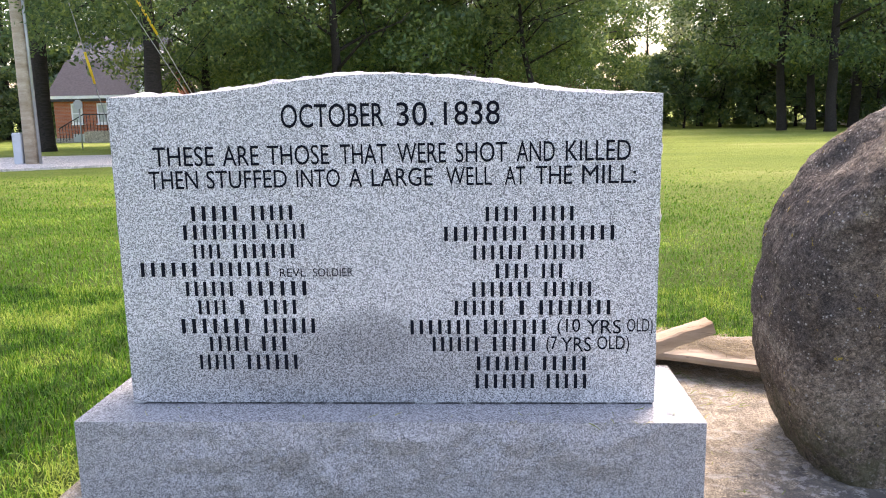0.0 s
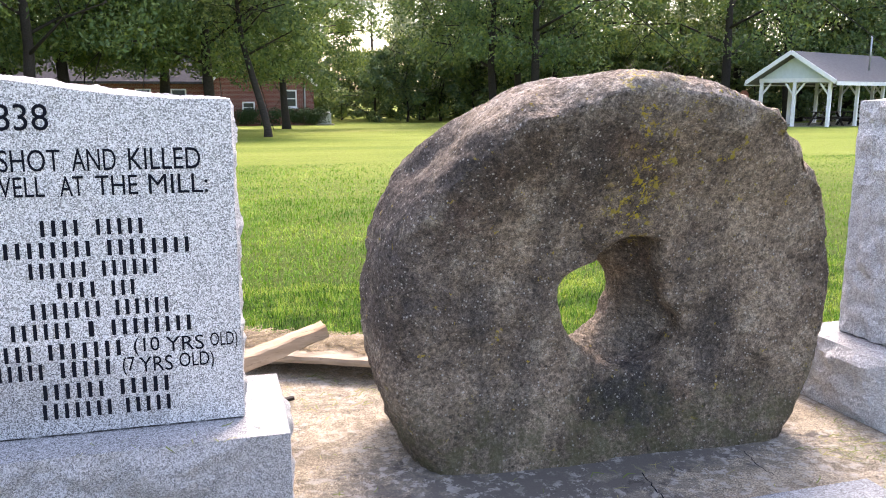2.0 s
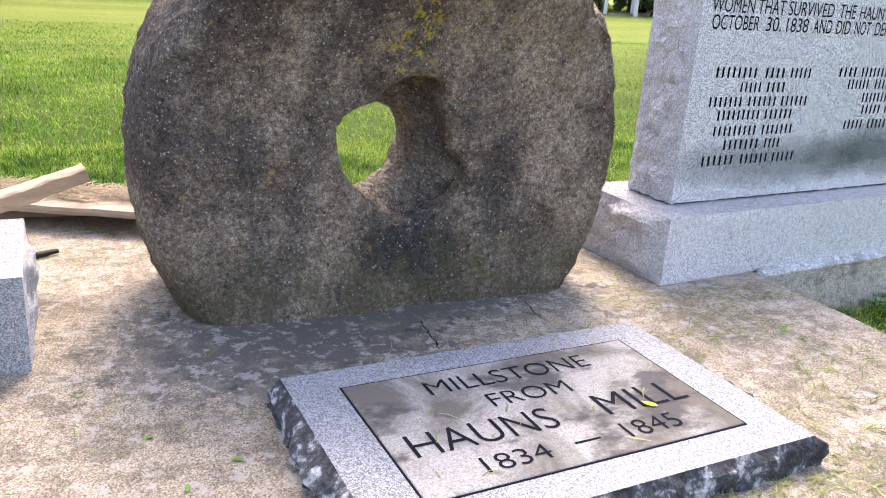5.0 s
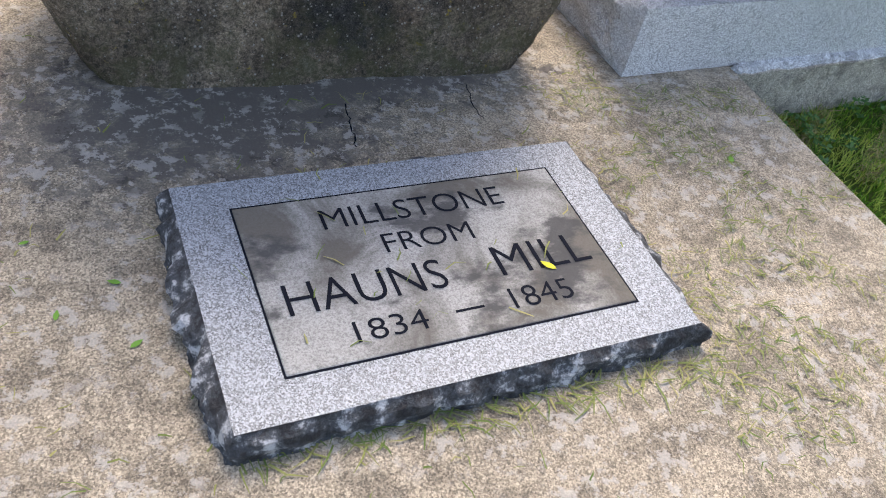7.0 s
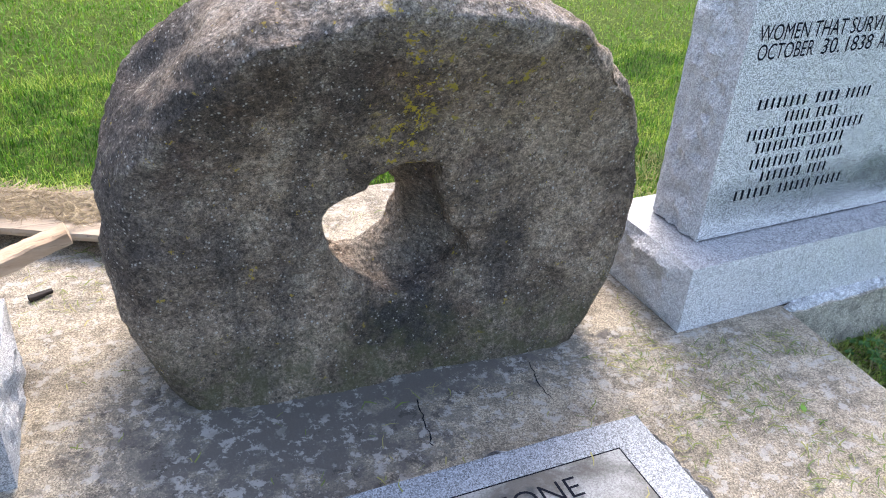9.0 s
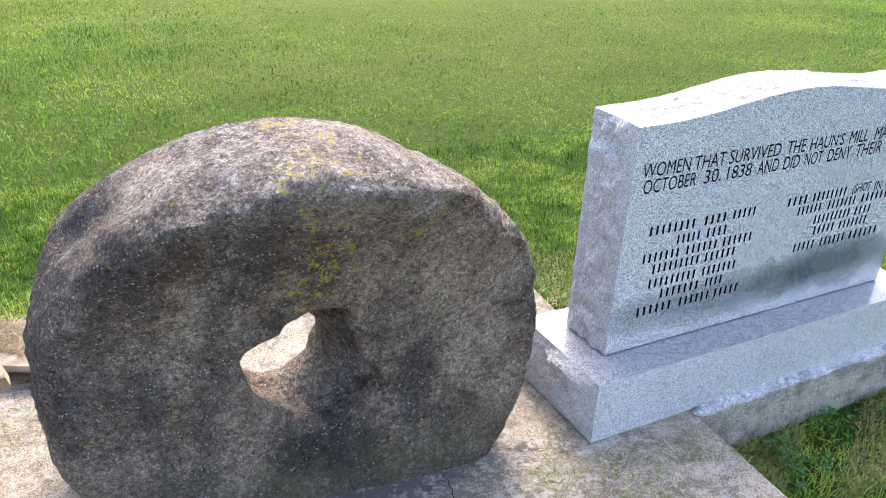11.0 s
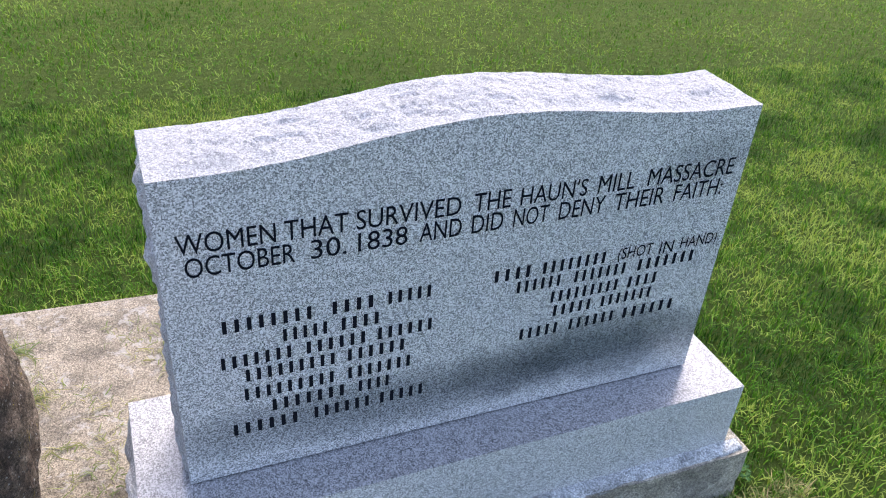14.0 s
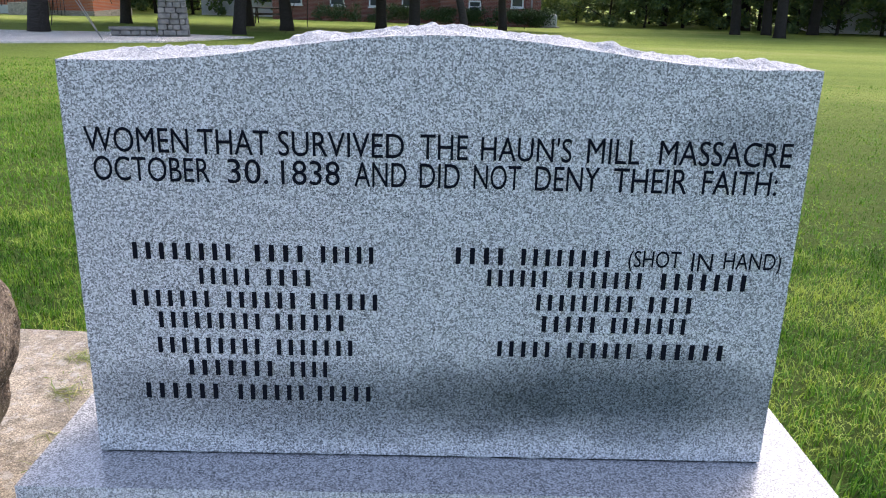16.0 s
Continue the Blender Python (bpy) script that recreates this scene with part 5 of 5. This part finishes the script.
road_sign(33.0, 49.0, 0.38, SIGN_RED, "faded red eight-sided road sign on a post")
road_sign(-17.0, 31.0, 0.2, METAL, "bare metal back of a road sign")


# ---- the grass, clippings and small leaves ----
def blades(name, label, area, count, length, width, seed, mat, keep, droop=1.15, z=None):
    """Bent tapered blades scattered over an area; keep(x, y) says where they may stand."""
    r = np.random.default_rng(seed)
    x, y = r.uniform(area[0], area[1], count), r.uniform(area[2], area[3], count)
    ok = keep(x, y)
    x, y = x[ok], y[ok]
    n = len(x)
    a = r.uniform(0, 2 * np.pi, n)
    patch = 0.75 + 0.5 * np.sin(x * 1.7 + 2 * np.sin(y * 1.3)) * np.sin(y * 2.1 + x * 0.6)
    tuft = np.sin(x * 31 + 2.3 * np.sin(y * 17)) * np.sin(y * 37 + 2.1 * np.sin(x * 13))
    L = length * r.uniform(0.5, 1.3, n) * (0.85 + 0.25 * patch) * (1 + 0.40 * tuft)
    lean = r.uniform(0.15, 1.0, n) * droop
    gz = -0.167 - SLOPE * np.maximum(0, y - 2.0) if z is None else np.full(n, z)
    dx, dy = np.cos(a), np.sin(a)
    wx, wy = -dy * width * r.uniform(0.7, 1.3, n) / 2, dx * width * r.uniform(0.7, 1.3, n) / 2
    base = np.stack([x, y, gz], 1)
    mid = base + np.stack([dx * L * 0.35 * lean, dy * L * 0.35 * lean, L * 0.55 * (1 - 0.35 * lean)], 1)
    tip = base + np.stack([dx * L * 0.95 * lean, dy * L * 0.95 * lean, L * (1 - 0.62 * lean)], 1)
    w = np.stack([wx, wy, np.zeros(n)], 1)
    v = np.stack([base - w, base + w, mid + w * 0.8, mid - w * 0.8, tip], 1).reshape(-1, 3)
    k = np.arange(n)[:, None] * 5
    quads, tris = k + np.array([[0, 1, 2, 3]]), k + np.array([[3, 2, 4]])
    tagged(new(name, soup(name, v, quads, tris, mat)), label, "grass", kind="stuff")


def off_slab(x, y):
    slab = (x > -0.84) & (x < 2.27) & (y < 2.34 + 0.10 * np.clip((x - 0.5) / 1.6, 0, 1))
    foot = (x > 2.15) & (x < 3.21) & (y > 1.455 + 0.085 * (x - 2.2)) & (y < 1.94 + 0.085 * (x - 2.2))
    return ~(slab | foot)


def wedge(x, y):
    return off_slab(x, y) & (x > -1.05 * y - 1.6) & (x < 2.0 * y + 4.5)


blades("grass_near", "mown green grass blades close to the slab", (-4.2, 8.4, -0.2, 4.2), 540000, 0.043, 0.0032, 1, BLADES, off_slab)
blades("grass_back", "mown green grass blades before the slab", (-6.0, 9.0, -5.0, -0.2), 140000, 0.050, 0.006, 4, BLADES, off_slab)
blades("grass_mid", "mown green grass blades of the lawn", (-9, 17, 4.2, 8.5), 210000, 0.042, 0.006, 2, BLADES_FAR, wedge, 1.3)
blades("grass_far", "mown green grass blades farther over the lawn", (-13, 22, 8.5, 14), 110000, 0.038, 0.010, 3, BLADES_FAR, wedge, 1.4)


def on_slab(x, y):
    patchy = np.sin(x * 13 + 1.5 * np.sin(y * 9)) * np.sin(y * 11 + x * 5) > -0.15
    mon = (x < 0.55) & (y > 1.35) & (y < 1.75)
    stone = (x > 0.68) & (x < 1.73) & (y > 1.45) & (y < 1.9)
    plq = (x > 0.87) & (x < 1.68) & (y > 0.70) & (y < 1.22)
    base = (x > 1.85) & (y > 1.42) & (y < 1.9)
    return patchy & ~(mon | stone | plq | base)


def clippings(label, area, count, length, seed, mat, keep, z=0.003):
    """Cut stalks lying flat, each a thin bent strip."""
    r = np.random.default_rng(seed)
    x, y = r.uniform(area[0], area[1], count), r.uniform(area[2], area[3], count)
    ok = keep(x, y)
    x, y = x[ok], y[ok]
    n = len(x)
    a = r.uniform(0, 2 * np.pi, n)
    b = a + r.normal(0, 0.5, n)
    L, w = length * r.uniform(0.4, 1.5, n), r.uniform(0.0005, 0.0015, n)
    h = r.uniform(0.0, 0.006, n)
    p0 = np.stack([x, y, np.full(n, z)], 1)
    p1 = p0 + np.stack([np.cos(a) * L / 2, np.sin(a) * L / 2, h], 1)
    p2 = p1 + np.stack([np.cos(b) * L / 2, np.sin(b) * L / 2, -h * r.uniform(0, 1, n)], 1)
    s = np.stack([-np.sin(a) * w, np.cos(a) * w, w * 0.3], 1)
    v = np.stack([p0 - s, p0 + s, p1 + s, p1 - s, p2 - s * 0.4, p2 + s * 0.4], 1).reshape(-1, 3)
    k = np.arange(n)[:, None] * 6
    quads = np.concatenate([k + np.array([[0, 1, 2, 3]]), k + np.array([[3, 2, 5, 4]])])
    tagged(new("clippings", soup("clippings", v, quads, np.empty((0, 3), np.int32), mat)), label, "grass clippings", kind="stuff")


clippings("dry grass clippings strewn on the slab", (-0.7, 1.7, 0.1, 2.25), 2200, 0.026, 5, STRAW, on_slab)
clippings("dry grass clippings strewn on the slab", (1.62, 2.25, 0.5, 2.3), 4200, 0.026, 6, STRAW, on_slab)
clippings("dry grass clippings caught along the plaque", (0.9, 1.7, 0.665, 0.715), 260, 0.04, 7, STRAW, lambda x, y: x > 0)
clippings("dry grass clippings lying on the plaque", (0.95, 1.6, 0.78, 1.15), 26, 0.03, 8, STRAW, lambda x, y: x > 0, 0.0565)
clippings("dry grass clippings on the granite base", (-0.65, 0.45, 1.385, 1.465), 30, 0.03, 9, STRAW, lambda x, y: x > -9, BASE_H + 0.001)
clippings("dry grass clippings behind the millstone", (0.45, 1.1, 1.9, 2.2), 120, 0.04, 10, STRAW, lambda x, y: x > -9)


def fallen_leaf(x, y, z, size, yaw, mat, label):
    """A small curled leaf with a pointed tip and a midrib fold."""
    pts = [(-1, 0, 0.05), (-0.55, 0.36, 0.12), (0.1, 0.46, 0.14), (0.65, 0.25, 0.16), (1.1, 0, 0.22), (0.65, -0.25, 0.16), (0.1, -0.46, 0.14), (-0.55, -0.36, 0.12), (-0.5, 0, 0.02), (0.1, 0, 0.0), (0.65, 0, 0.08)]
    f = [(0, 8, 1), (8, 9, 2, 1), (9, 10, 3, 2), (10, 4, 3), (0, 7, 8), (8, 7, 6, 9), (9, 6, 5, 10), (10, 5, 4)]
    ob = new("leaf", mesh_of("leaf", [(a * size, b * size, c * size) for a, b, c in pts], f, mat, True))
    ob.matrix_world = pose(x, y, z, 0, 0, yaw)
    tagged(ob, label, "leaf", "fallen leaves")


YELLOW_LEAF = foliage("yellow_leaf", (0.45, 0.42, 0.02), (0.55, 0.52, 0.03), (0.6, 0.58, 0.06), 0.2)
fallen_leaf(1.436, 0.895, 0.056, 0.014, 140, YELLOW_LEAF, "small yellow leaf fallen on the plaque")
for x, y, k, a in ((0.52, 0.92, 0.011, 20), (0.70, 0.97, 0.009, 80), (0.78, 1.02, 0.010, 160), (0.66, 1.12, 0.008, 200), (0.45, 1.12, 0.010, 300), (0.80, 0.90, 0.010, 30), (2.02, 1.16, 0.014, 60), (0.57, 0.82, 0.010, 110)):
    fallen_leaf(x, y, 0.002, k, a, CLOVER, "small green leaf fallen on the slab")


def before_footing(x, y):
    line = 1.445 + 0.085 * (x - 2.2)
    return (y < line) & (x > 2.27) & (np.sin(x * 9 + 2 * np.sin(y * 7)) > -0.55)


blades("dry_grass", "dry yellowed grass along the concrete footing", (2.27, 3.4, 1.20, 1.55), 9000, 0.045, 0.003, 11, STRAW, before_footing, 1.5)


blades("dry_grass", "dry yellowed grass along the back corner of the slab", (2.15, 2.75, 1.95, 2.75), 4200, 0.045, 0.003, 13, STRAW, off_slab, 1.5)
clippings("brown dead grass lying before the footing", (2.32, 3.45, 1.22, 1.52), 420, 0.045, 14, DRY, before_footing, -0.150)


def clover(x, y, yaw, seed):
    """A low broad-leaved weed: stalked leaves round one crown."""
    r = random.Random(seed)
    root = thing("clover", (x, y, -0.167), "low dark green clover growing in the lawn", "weed", yaw, "clover beside the footing")
    for i in range(9):
        a, ln, hh, sz = r.uniform(0, 6.28), r.uniform(0.015, 0.06), r.uniform(0.035, 0.065), r.uniform(0.010, 0.016)
        tip = (math.cos(a) * ln, math.sin(a) * ln, hh)
        part("stalk", tube_mesh("stalk", [(0, 0, 0), (tip[0] * 0.4, tip[1] * 0.4, hh * 0.7), tip], [0.0011, 0.0010, 0.0008], CLOVER, 4), root)
        vs, fs = [], []
        for j in range(3):
            b = a + j * 2.09
            o = len(vs)
            vs += [(tip[0], tip[1], hh)] + [(tip[0] + sz * q * math.cos(b + w), tip[1] + sz * q * math.sin(b + w), hh + 0.004 * q * r.uniform(-1, 1)) for q, w in ((0.7, -0.75), (1.15, -0.35), (1.0, 0.0), (1.15, 0.35), (0.7, 0.75))]
            fs += [(o, o + 1, o + 2, o + 3), (o, o + 3, o + 4, o + 5)]
        part("leaf", mesh_of("leaf", vs, fs, CLOVER_DARK), root)


CLOVER_DARK = foliage("clover_leaf", (0.018, 0.060, 0.012), (0.035, 0.105, 0.020), (0.06, 0.15, 0.03), 0.15)
for i, (x, y) in enumerate(((2.50, 1.40), (2.56, 1.34), (2.47, 1.30), (2.75, 1.45), (2.95, 1.38), (3.12, 1.45), (3.25, 1.62), (3.30, 1.80), (2.36, 1.24))):
    clover(x, y, i * 50, 40 + i)


def matted(x, y):
    d = (x - 0.50) * 0.40 + (y - 2.22) * 0.917
    return (d > 0.055 + 0.02 * np.sin(x * 40)) & (d < 0.205)


clippings("brown dry grass matted over the pale board", (0.1, 1.0, 2.05, 2.50), 9000, 0.05, 12, DRY, matted, 0.072)


for i, (x, y) in enumerate(((1.603, 2.237), (1.652, 2.065), (1.730, 1.894))):
    clippings("small tuft of dry grass clippings on the slab", (x - 0.03, x + 0.03, y - 0.02, y + 0.02), 45 if i < 2 else 16, 0.05, 20 + i, STRAW, lambda x, y: x > -9)
